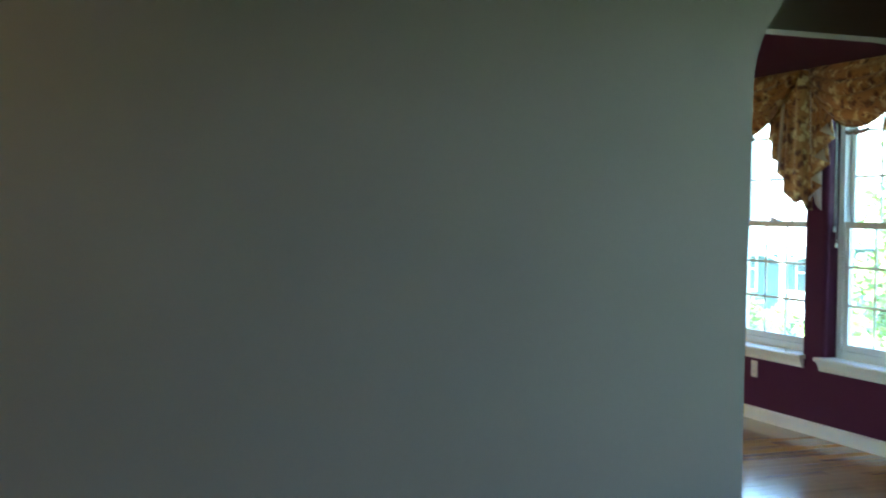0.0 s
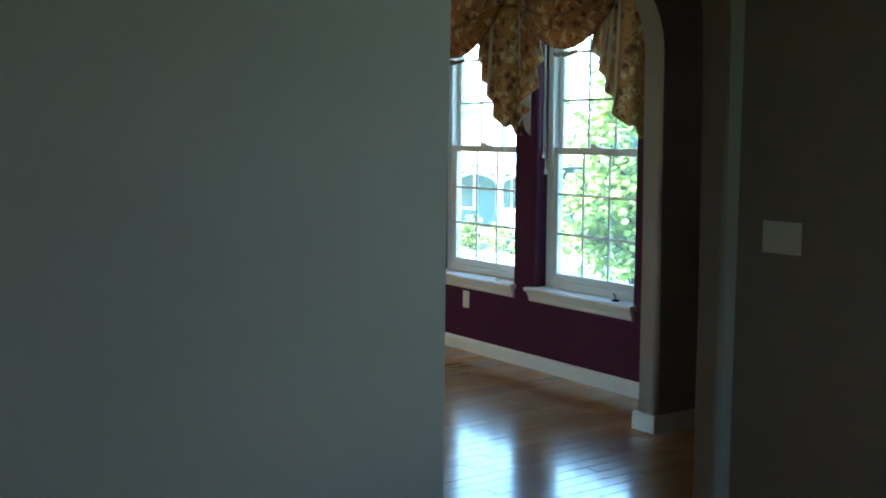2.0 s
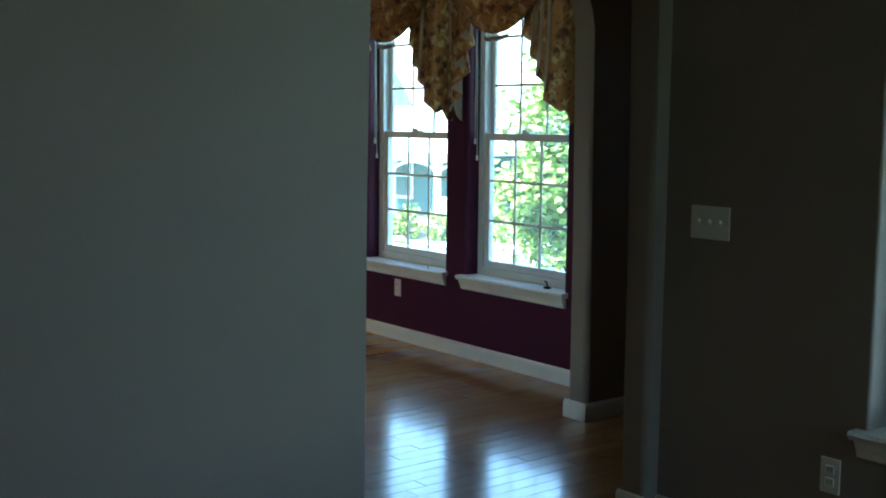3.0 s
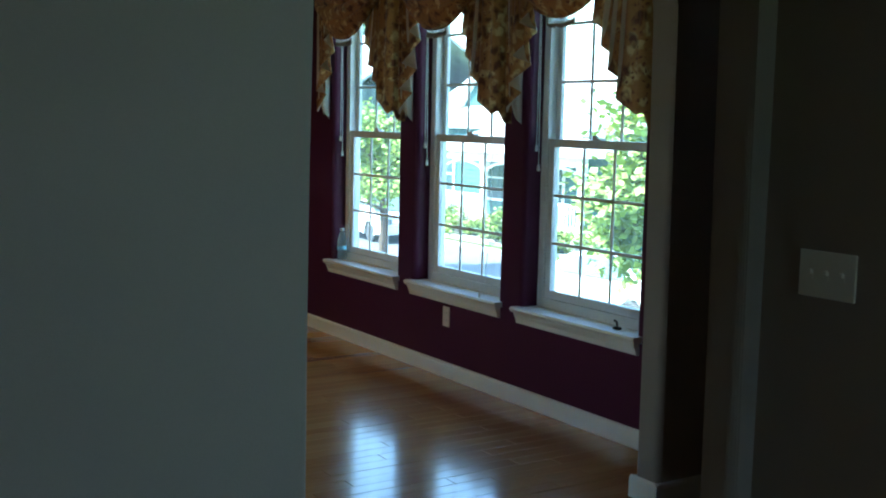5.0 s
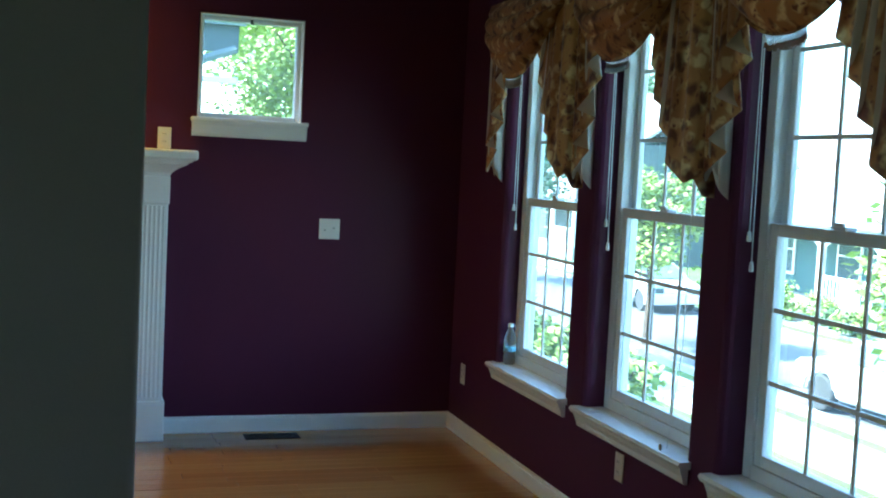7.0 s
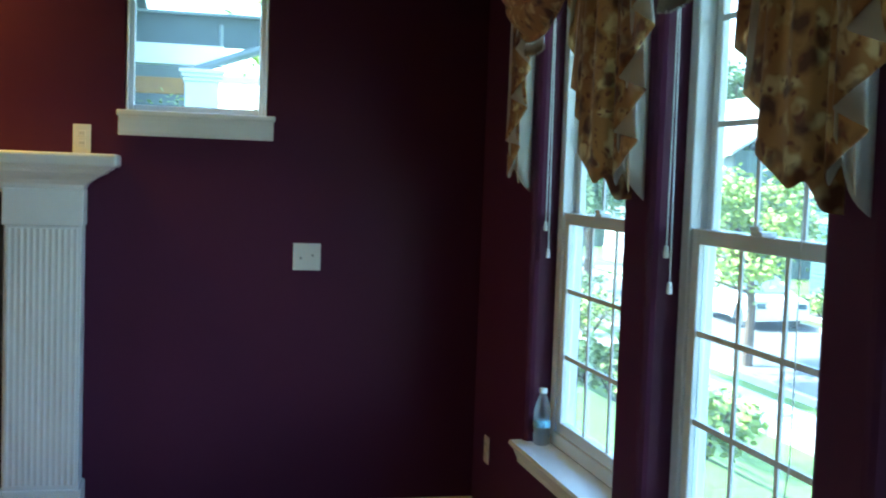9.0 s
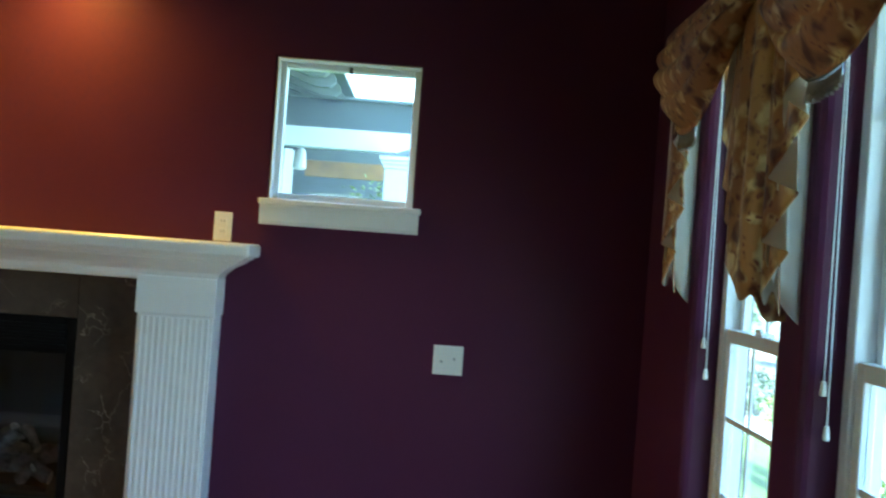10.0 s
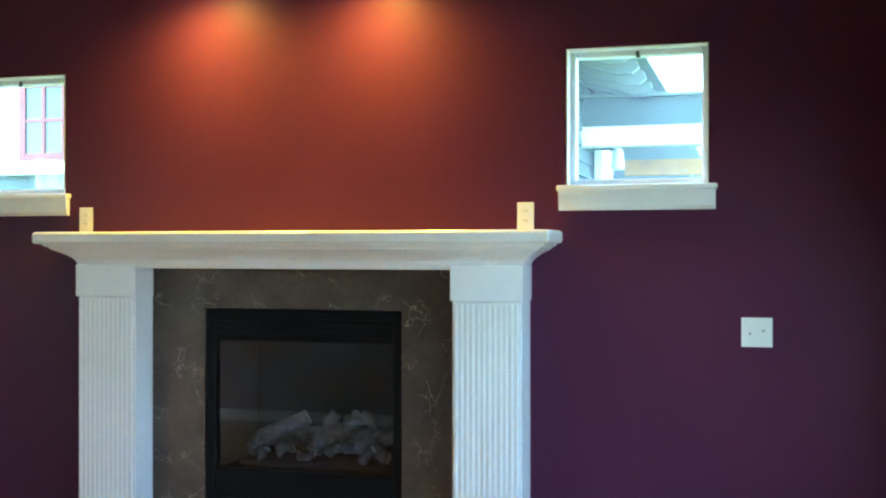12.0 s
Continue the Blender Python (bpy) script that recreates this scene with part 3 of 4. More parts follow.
# ---- wall plates ----
CHROME_DULL = mat("dull_jack_metal", (0.42, 0.40, 0.36), 0.4, 0.6, vary=0.1, bump=0)
def plate(name, label, category, at, turn, w, h, slots, group=""):
    """A cover plate standing on a wall; its face looks along -y before the turn."""
    p = thing(name, label, category, group)
    p.matrix_world = pose(*at, 0, 0, turn)
    part("cover_plate", boxed(-w / 2, w / 2, -0.006, 0, -h / 2, h / 2, bevel=0.0025), PLATE, p)
    for kind, u, z in slots:
        if kind == "socket":
            part("socket", boxed(u - 0.016, u + 0.016, -0.0085, -0.005, z - 0.014, z + 0.014, bevel=0.003), PLATE, p)
            for d in (-0.006, 0.006):
                part("slot", boxed(u + d - 0.001, u + d + 0.001, -0.0092, -0.008, z - 0.002, z + 0.006), DARK, p)
        elif kind == "toggle":
            bm = boxed(u - 0.005, u + 0.005, -0.016, -0.004, z + 0.0, z + 0.011, bevel=0.002)
            box(bm, u - 0.006, u + 0.006, -0.0075, -0.0055, z - 0.012, z + 0.012)
            part("toggle", bm, PLATE, p)
        elif kind == "jack":
            part("jack", lathe([(0.0055, 0), (0.0055, 0.003), (0.003, 0.004), (0.003, 0.008)], 10), CHROME_DULL, p).matrix_local = pose(u, -0.006, z, 90, 0, 0)
        elif kind == "rocker":
            part("rocker", boxed(u - 0.0165, u + 0.0165, -0.009, -0.005, z - 0.033, z + 0.033, bevel=0.003), PLATE, p)
    return p


plate("cable_plate", "square ivory cable plate with two jacks on the plum wall", "wall plate", (-0.76, 0, 1.142), 0, 0.117, 0.115, [("jack", -0.026, -0.006), ("jack", 0.024, 0.006)])
for x in (-1.675, -3.745):
    plate("outlet", "ivory outlet plate standing just above the mantel shelf", "outlet", (x, 0, 1.601), 0, 0.07, 0.115, [("socket", 0, 0.02), ("socket", 0, -0.02)], "wall outlets")
plate("outlet", "ivory outlet plate under a window sill", "outlet", (0, -2.182, 0.352), -90, 0.07, 0.115, [("socket", 0, 0.02), ("socket", 0, -0.02)], "wall outlets")
plate("outlet", "ivory outlet plate near the room corner", "outlet", (0, -0.232, 0.357), -90, 0.07, 0.115, [("socket", 0, 0.02), ("socket", 0, -0.02)], "wall outlets")
plate("outlet", "ivory outlet plate low on the grey wall", "outlet", (SW_X, -6.21, 0.345), -90, 0.07, 0.115, [("socket", 0, 0.02), ("socket", 0, -0.02)], "wall outlets")
plate("light_switch", "ivory triple toggle light switch on the grey wall", "switch", (SW_X, -5.70, 1.111), -90, 0.165, 0.115,
      [("toggle", -0.046, 0), ("toggle", 0, 0), ("toggle", 0.046, 0)])

# ---- fireplace ----
MARBLE = mat("brown_marble", (0.080, 0.059, 0.044), 0.22, vary=0.35, scale=5, fine=30, bump=0.02)
t = MARBLE.node_tree
geo, vein, warp = (t.nodes.new(k) for k in ("ShaderNodeNewGeometry", "ShaderNodeTexVoronoi", "ShaderNodeTexNoise"))
warp.inputs["Scale"].default_value, warp.inputs["Detail"].default_value = 5.5, 5
mv = t.nodes.new("ShaderNodeVectorMath")
mv.operation, mv.inputs[1].default_value = "MULTIPLY_ADD", (0.3, 0.3, 0.45)
t.links.new(geo.outputs["Position"], warp.inputs["Vector"])
t.links.new(warp.outputs["Color"], mv.inputs[0])
t.links.new(geo.outputs["Position"], mv.inputs[2])
vein.feature = "DISTANCE_TO_EDGE"
vein.inputs["Scale"].default_value = 7.0
t.links.new(mv.outputs[0], vein.inputs["Vector"])
rg = t.nodes.new("ShaderNodeMapRange")
rg.inputs["From Max"].default_value, rg.inputs["To Min"].default_value, rg.inputs["To Max"].default_value = 0.022, 0.7, 0.0
t.links.new(vein.outputs["Distance"], rg.inputs["Value"])
patch = t.nodes.new("ShaderNodeTexNoise")
patch.inputs["Scale"].default_value = 7
t.links.new(geo.outputs["Position"], patch.inputs["Vector"])
pr = t.nodes.new("ShaderNodeMapRange")
pr.inputs["From Min"].default_value, pr.inputs["From Max"].default_value = 0.47, 0.66
t.links.new(patch.outputs[0], pr.inputs["Value"])
pm = t.nodes.new("ShaderNodeMath")
pm.operation = "MULTIPLY"
t.links.new(rg.outputs[0], pm.inputs[0])
t.links.new(pr.outputs[0], pm.inputs[1])
mx = t.nodes.new("ShaderNodeMix")
mx.data_type = "RGBA"
mx.inputs["B"].default_value = (0.36, 0.30, 0.24, 1)
bs = t.nodes["Principled BSDF"]
t.links.new(bs.inputs["Base Color"].links[0].from_socket, mx.inputs["A"])
t.links.new(pm.outputs[0], mx.inputs["Factor"])
t.links.new(mx.outputs["Result"], bs.inputs["Base Color"])

mantel = thing("fireplace_mantel", "white painted fireplace mantel with fluted pilasters and a moulded shelf", "mantel")
COL, DEEP = ((-1.942, -1.655), (-3.672, -3.385)), -0.17
for xa, xb in COL:
    pil = part("pilaster", boxed(xa, xb, DEEP, -0.002, 0.0, 1.386, bevel=0.003, seg=1), WHITE, mantel)
    part("plinth", boxed(xa - 0.012, xb + 0.012, DEEP - 0.014, -0.001, 0.0, 0.215, bevel=0.006), WHITE, pil)
    part("capital_block", boxed(xa - 0.006, xb + 0.006, DEEP - 0.014, -0.001, 1.256, 1.398, bevel=0.003), WHITE, pil)
    n = 11
    m0, m1 = xa + 0.018, xb - 0.018
    pitch = (m1 - m0) / n
    prof = [(m0 - 0.004, DEEP + 0.002), (m0 - 0.004, DEEP - 0.012)]
    for k in range(n):
        c = m0 + pitch * (k + 0.5)
        prof += [(c + pitch * 0.36 * math.cos(math.pi - math.pi * q / 6), DEEP - 0.012 + 0.0032 * math.sin(math.pi * q / 6)) for q in range(7)]
    prof += [(m1 + 0.004, DEEP - 0.012), (m1 + 0.004, DEEP + 0.002)]
    part("fluted_panel", prism(prof, 0.235, 1.245, "z"), WHITE, pil)
X0, X1 = -3.672, -1.655
# moulding profile, out from the frieze face, mitred round both ends
step = [(0.0, 1.386), (0.004, 1.402), (0.012, 1.418), (0.03, 1.434), (0.055, 1.450), (0.085, 1.464), (0.092, 1.474), (0.106, 1.478), (0.112, 1.488), (0.0, 1.488)]
bm = bmesh.new()
loops = []
for o, z in step:
    loops.append([bm.verts.new(p) for p in ((X0 - o, -0.001, z), (X0 - o, DEEP - o, z), (X1 + o, DEEP - o, z), (X1 + o, -0.001, z))])
for p, q in zip(loops, loops[1:]):
    for k in range(3):
        bm.faces.new((p[k], p[k + 1], q[k + 1], q[k]))
part("crown_moulding", bm, WHITE, mantel)
part("frieze", boxed(X0 + 0.287, X1 - 0.287, DEEP + 0.012, -0.002, 1.381, 1.486, bevel=0.002), WHITE, mantel)
part("shelf", boxed(X0 - 0.15, X1 + 0.135, DEEP - 0.135, -0.001, 1.488, 1.541, bevel=0.014, seg=3), WHITE, mantel)

surround = thing("fireplace_surround", "polished brown veined marble slabs around the firebox", "fireplace surround")
FX0, FX1, FZ0, FZ1 = FIRE
part("slab", boxed(-3.382, FX0, -0.03, -0.002, 0.004, 1.380, bevel=0.0006, seg=1), MARBLE, surround)
part("slab", boxed(FX1, -1.945, -0.03, -0.002, 0.004, 1.380, bevel=0.0006, seg=1), MARBLE, surround)
part("slab", boxed(FX0 + 0.001, FX1 - 0.001, -0.03, -0.002, FZ1, 1.380, bevel=0.0006, seg=1), MARBLE, surround)
part("slab", boxed(FX0 + 0.001, FX1 - 0.001, -0.03, -0.002, 0.004, FZ0, bevel=0.002, seg=1), MARBLE, surround)

box_ = thing("gas_fireplace", "black metal gas fire insert behind glass, unlit", "fireplace")
bm = bmesh.new()
G0, G1, GZ0, GZ1 = FX0 + 0.05, FX1 - 0.04, 0.50, 1.06
for q in ((FX0, G0, FZ0, FZ1), (G1, FX1, FZ0, FZ1), (G0, G1, GZ1, FZ1), (G0, G1, FZ0, GZ0)):
    box(bm, q[0] + 0.002, q[1] - 0.002 if q[1] == FX1 else q[1], -0.026, 0.02, q[2] + 0.002, q[3] - 0.002, bevel=0.003, seg=1)
part("face_frame", bm, BLACK, box_)
for k in range(4):
    part("louvre", boxed(FX0 + 0.04, FX1 - 0.04, -0.034, -0.022, 1.085 + 0.026 * k, 1.097 + 0.026 * k, bevel=0.002), BLACK, box_)
    part("louvre", boxed(FX0 + 0.04, FX1 - 0.04, -0.034, -0.022, 0.16 + 0.06 * k, 0.19 + 0.06 * k, bevel=0.002), BLACK, box_)
fg = part("glass_pane", boxed(G0 - 0.005, G1 + 0.005, -0.004, 0.0, GZ0 - 0.005, GZ1 + 0.005), FIREGLASS, box_)
bm = bmesh.new()
for q in ((G0 - 0.02, G1 + 0.02, 0.42, 0.44, FZ0, FZ1), (G0 - 0.02, G0, 0.022, 0.42, FZ0, FZ1), (G1, G1 + 0.02, 0.022, 0.42, FZ0, FZ1),
          (G0, G1, 0.022, 0.42, GZ0 - 0.03, GZ0 - 0.01), (G0, G1, 0.022, 0.42, FZ1 - 0.02, FZ1)):
    box(bm, *q)
part("firebox", bm, SOOT, box_)
part("grate_bar", boxed(G0 + 0.08, G1 - 0.06, 0.05, 0.075, GZ0 + 0.005, GZ0 + 0.03, bevel=0.004), SOOT, box_)

LOGS = mat("ceramic_log", (0.19, 0.175, 0.155), 0.9, vary=0.85, scale=22, fine=70, bump=0.9)
ASH = mat("ash_log_end", (0.5, 0.46, 0.40), 0.9, vary=0.3, scale=20, bump=0.5)


def log(p, q, r, seed):
    """A knobbly ceramic log with pale sawn ends."""
    p, q = Vector(p), Vector(q)
    rnd = random.Random(seed)
    d = (q - p).normalized()
    u = d.cross(Vector((0, 0, 1))).normalized()
    w = d.cross(u)
    bm = bmesh.new()
    rings = []
    for i in range(9):
        f = i / 8
        c = p.lerp(q, f) + Vector((0, 0, 0.012 * math.sin(f * 5 + seed)))
        rr = r * (1.05 - 0.25 * f) * rnd.uniform(0.88, 1.1)
        rings.append([bm.verts.new(c + (u * math.cos(a) + w * math.sin(a)) * rr * rnd.uniform(0.86, 1.12)) for a in (2 * math.pi * k / 10 for k in range(10))])
    for a, b in zip(rings, rings[1:]):
        for k in range(10):
            bm.faces.new((a[k], a[(k + 1) % 10], b[(k + 1) % 10], b[k])).smooth = True
    for e in (rings[0], rings[-1]):
        bm.faces.new(e).material_index = 1
    return tagged(finish("fire_log", bm, [LOGS, ASH]), "charred grey-brown ceramic log in the firebox", "log", "gas fire logs")


Z = GZ0 + 0.03
for k, (p, q, r) in enumerate((((-2.97, 0.10, Z + 0.035), (-2.72, 0.19, Z + 0.19), 0.040), ((-2.95, 0.25, Z + 0.06), (-2.60, 0.28, Z + 0.10), 0.050), ((-2.64, 0.27, Z + 0.08), (-2.30, 0.26, Z + 0.09), 0.048),
                               ((-2.67, 0.13, Z + 0.03), (-2.60, 0.23, Z + 0.18), 0.038), ((-2.62, 0.17, Z + 0.10), (-2.42, 0.22, Z + 0.18), 0.034), ((-2.50, 0.11, Z + 0.08), (-2.30, 0.09, Z + 0.03), 0.036),
                               ((-2.82, 0.08, Z + 0.03), (-2.75, 0.10, Z + 0.06), 0.027), ((-2.58, 0.08, Z + 0.02), (-2.52, 0.10, Z + 0.09), 0.026), ((-2.54, 0.24, Z + 0.15), (-2.49, 0.2, Z + 0.19), 0.028),
                               ((-2.72, 0.07, Z + 0.02), (-2.64, 0.08, Z + 0.02), 0.022), ((-2.42, 0.07, Z + 0.02), (-2.36, 0.06, Z + 0.06), 0.024), ((-2.90, 0.07, Z + 0.015), (-2.86, 0.06, Z + 0.05), 0.024),
                               ((-2.46, 0.2, Z + 0.2), (-2.38, 0.16, Z + 0.13), 0.026))):
    log(p, q, r, k)

# ---- ceiling downlights ----
def downlight(x, y, watts):
    d = thing("recessed_downlight", "round white recessed downlight, lit warm", "ceiling light", "recessed downlights", at=(x, y, CEIL))
    part("trim_ring", lathe([(0.062, -0.001), (0.085, -0.001), (0.085, -0.006), (0.078, -0.010), (0.066, -0.008), (0.062, -0.001)], 28), WHITE, d)
    part("lamp", lathe([(0.0, -0.003), (0.058, -0.003), (0.058, -0.008), (0.04, -0.02), (0.0, -0.024)][1:4] + [(0.01, -0.024)], 24), LAMP, d)
    spot(x, y, CEIL - 0.035, watts)


downlight(-3.08, -0.23, 4.2)
downlight(-2.30, -0.23, 4.2)
downlight(-5.7, -5.85, 1.0)

# ---- small things ----
vent = thing("floor_vent", "brown metal floor register set in the boards by the wall", "floor vent", at=(-1.06, -0.135, 0))
part("vent_frame", boxed(-0.15, 0.15, -0.06, 0.06, -0.004, 0.004, bevel=0.002, seg=1), mat("bronze_metal", (0.035, 0.022, 0.016), 0.75, 0.0, spec=0.2), vent)
for s in (-1, 1):
    for k in range(5):
        part("slot", boxed(s * 0.068 - 0.058, s * 0.068 + 0.058, -0.042 + 0.02 * k, -0.03 + 0.02 * k, 0.0035, 0.0055), DARK, vent)

# the 0.4 translucent share lightens the body against the dark reveal
PET = glass("clear_plastic", 0.04, (0.96, 0.98, 0.99), 0.4)
bottle = thing("water_bottle", "clear plastic water bottle with a blue label on the sill", "bottle", at=(0.05, -0.795, WIN_Z0 + 0.001))
part("body", lathe([(0.024, 0), (0.031, 0.006), (0.032, 0.04), (0.029, 0.05), (0.032, 0.06), (0.032, 0.12), (0.03, 0.135), (0.022, 0.165), (0.013, 0.188), (0.0125, 0.197)], 20), PET, bottle, smooth=True)
part("bottle_label", lathe([(0.0326, 0.068), (0.0328, 0.069), (0.0328, 0.094), (0.0326, 0.095)], 20), mat("blue_label", (0.30, 0.62, 0.75), 0.4, vary=0.5, scale=60), bottle, "printed blue wrap")
part("cap", lathe([(0.0145, 0.195), (0.015, 0.197), (0.015, 0.211), (0.0135, 0.213)], 16), VINYL, bottle, "white screw cap")

knob = thing("sash_crank", "small dark metal hardware piece lying on the sill", "window hardware", at=(0.02, -3.60, WIN_Z0 + 0.001))
part("base", boxed(-0.014, 0.014, -0.018, 0.018, 0, 0.012, bevel=0.003), BLACK, knob)
part("lever", tube(bmesh.new(), [(0, 0, 0.01), (0, 0.004, 0.035), (-0.004, 0.018, 0.042)], 0.005, 8), BLACK, knob)


# ---- outside ----
GRASS = mat("lawn", (0.085, 0.15, 0.022), 0.9, vary=0.4, scale=0.6, fine=9, bump=0.5)
ASPHALT = mat("asphalt", (0.12, 0.125, 0.125), 0.9, vary=0.2, scale=0.8, fine=50)
CONCRETE = mat("concrete", (0.42, 0.41, 0.38), 0.9, vary=0.15, scale=0.7, fine=30)
TEAL = mat("teal_siding", (0.05, 0.12, 0.115), 0.7, vary=0.1)
SAGE = mat("sage_siding", (0.13, 0.15, 0.125), 0.7, vary=0.1)
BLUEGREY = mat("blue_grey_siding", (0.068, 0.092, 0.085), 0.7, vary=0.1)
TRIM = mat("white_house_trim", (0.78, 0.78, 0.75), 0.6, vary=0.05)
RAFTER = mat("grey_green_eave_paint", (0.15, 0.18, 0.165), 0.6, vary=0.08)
ROOF = mat("pale_shingles", (0.36, 0.36, 0.35), 0.9, vary=0.25, scale=1.5, fine=14, bump=0.8)
REDWOOD = mat("red_window_paint", (0.20, 0.025, 0.022), 0.5, vary=0.1)
HOUSEGLASS = mat("house_window_glass", (0.05, 0.08, 0.09), 0.08, vary=0.1, bump=0)
OCHRE = mat("ochre_reed", (0.34, 0.17, 0.035), 0.8, vary=0.35, scale=5, fine=40)
BARK = mat("bark", (0.10, 0.07, 0.05), 0.95, vary=0.4, scale=8, fine=40, bump=1.0)
LEAF = mat("leaf_green", (0.26, 0.34, 0.07), 0.6, vary=0.5, scale=1.2, fine=6, bump=0)
LEAF2 = mat("leaf_dark", (0.12, 0.19, 0.07), 0.6, vary=0.5, scale=1.2, fine=6, bump=0)
CARPAINT = mat("white_car_paint", (0.75, 0.76, 0.76), 0.25, vary=0.02, bump=0, coat=0.5)
RUBBER = mat("tyre_rubber", (0.05, 0.05, 0.05), 0.85, bump=0.1)
CHROME = mat("rim_metal", (0.55, 0.56, 0.57), 0.3, 0.9, vary=0.05, bump=0)
CARGLASS = mat("car_glass", (0.12, 0.16, 0.17), 0.06, vary=0.1, bump=0)
TAIL = mat("red_lamp_glass", (0.4, 0.03, 0.02), 0.2, bump=0)

STREET = -2.5


def land(x, y):
    """Height of the ground: level round the house, then down to the street."""
    f = min(1, max(0, (x - 1.2) / 6.5))
    drop = max(f, 0.0) * (3 * f - 2 * f * f) if f < 1 else 1
    return -0.45 + (STREET + 0.45) * drop


bm = bmesh.new()
xs = [-3000, -400, -60, -20, -8, 0.2] + [1.2 + 0.65 * i for i in range(11)] + [12, 20, 40, 80, 400, 3000]
ys = [-3000, -400, -60, -20, -8, 0, 8, 20, 40, 80, 400, 3000]
gv = [[bm.verts.new((x, y, land(x, y))) for y in ys] for x in xs]
for i in range(len(xs) - 1):
    for j in range(len(ys) - 1):
        bm.faces.new((gv[i][j], gv[i + 1][j], gv[i + 1][j + 1], gv[i][j + 1]))
tagged(finish("ground", bm, GRASS), "mown lawn sloping down to the street", "ground", kind="structure")
tagged(finish("road", boxed(10.2, 16.0, -150, 250, STREET - 0.2, STREET + 0.02), ASPHALT), "pale worn asphalt street", "road", kind="structure")
for xk in (10.05, 16.0):
    tagged(finish("kerb", boxed(xk, xk + 0.15, -150, 250, STREET - 0.2, STREET + 0.15, bevel=0.02), CONCRETE), "concrete kerb along the street", "kerb", kind="structure")
for xk in (8.0, 17.4):
    tagged(finish("pavement", boxed(xk, xk + 1.4, -150, 250, STREET - 0.2, STREET + 0.10), CONCRETE), "concrete pavement beside the street", "pavement", kind="structure")


def gable(bm, x0, x1, y0, y1, z0, rise, axis="y", lip=0.4, th=0.15):
    """A pitched roof with thickness, ridge along the axis."""
    if axis == "y":
        m = (x0 + x1) / 2
        prof = [(x0 - lip, z0 - lip * rise / (m - x0)), (m, z0 + rise), (x1 + lip, z0 - lip * rise / (m - x0)), (x1 + lip, z0 - lip * rise / (m - x0) + th), (m, z0 + rise + th), (x0 - lip, z0 - lip * rise / (m - x0) + th)]
        made = prism(prof, y0 - lip, y1 + lip, "y")
    else:
        m = (y0 + y1) / 2
        s = rise / (m - y0)
        prof = [(y0 - lip, z0 - lip * s), (m, z0 + rise), (y1 + lip, z0 - lip * s), (y1 + lip, z0 - lip * s + th), (m, z0 + rise + th), (y0 - lip, z0 - lip * s + th)]
        made = prism(prof, x0 - lip, x1 + lip, "x")
    me = bpy.data.meshes.new("tmp")
    made.to_mesh(me)
    made.free()
    bm.from_mesh(me)
    bpy.data.meshes.remove(me)
    return bm


def siding(bm, x, y0, y1, z0, z1, pitch=0.16, out=-1):
    """Lapped boards on a wall across x."""
    n = int((z1 - z0) / pitch)
    for k in range(n):
        z = z0 + k * pitch
        vs = [bm.verts.new(p) for p in ((x + out * 0.03, y0, z), (x + out * 0.03, y1, z), (x, y1, z + pitch), (x, y0, z + pitch))]
        bm.faces.new(vs)
        ws = [bm.verts.new(p) for p in ((x, y0, z), (x, y1, z), (x + out * 0.03, y1, z), (x + out * 0.03, y0, z))]
        bm.faces.new(ws)
    return bm


def house_window(house, x, y, z, w, h, out=-1):
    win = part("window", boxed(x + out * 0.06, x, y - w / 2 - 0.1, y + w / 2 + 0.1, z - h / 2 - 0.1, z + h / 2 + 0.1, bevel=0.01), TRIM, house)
    part("pane", boxed(x + out * 0.075, x + out * 0.05, y - w / 2, y + w / 2, z + 0.03, z + h / 2), HOUSEGLASS, win)
    part("pane", boxed(x + out * 0.075, x + out * 0.05, y - w / 2, y + w / 2, z - h / 2, z - 0.03), HOUSEGLASS, win)
    return win


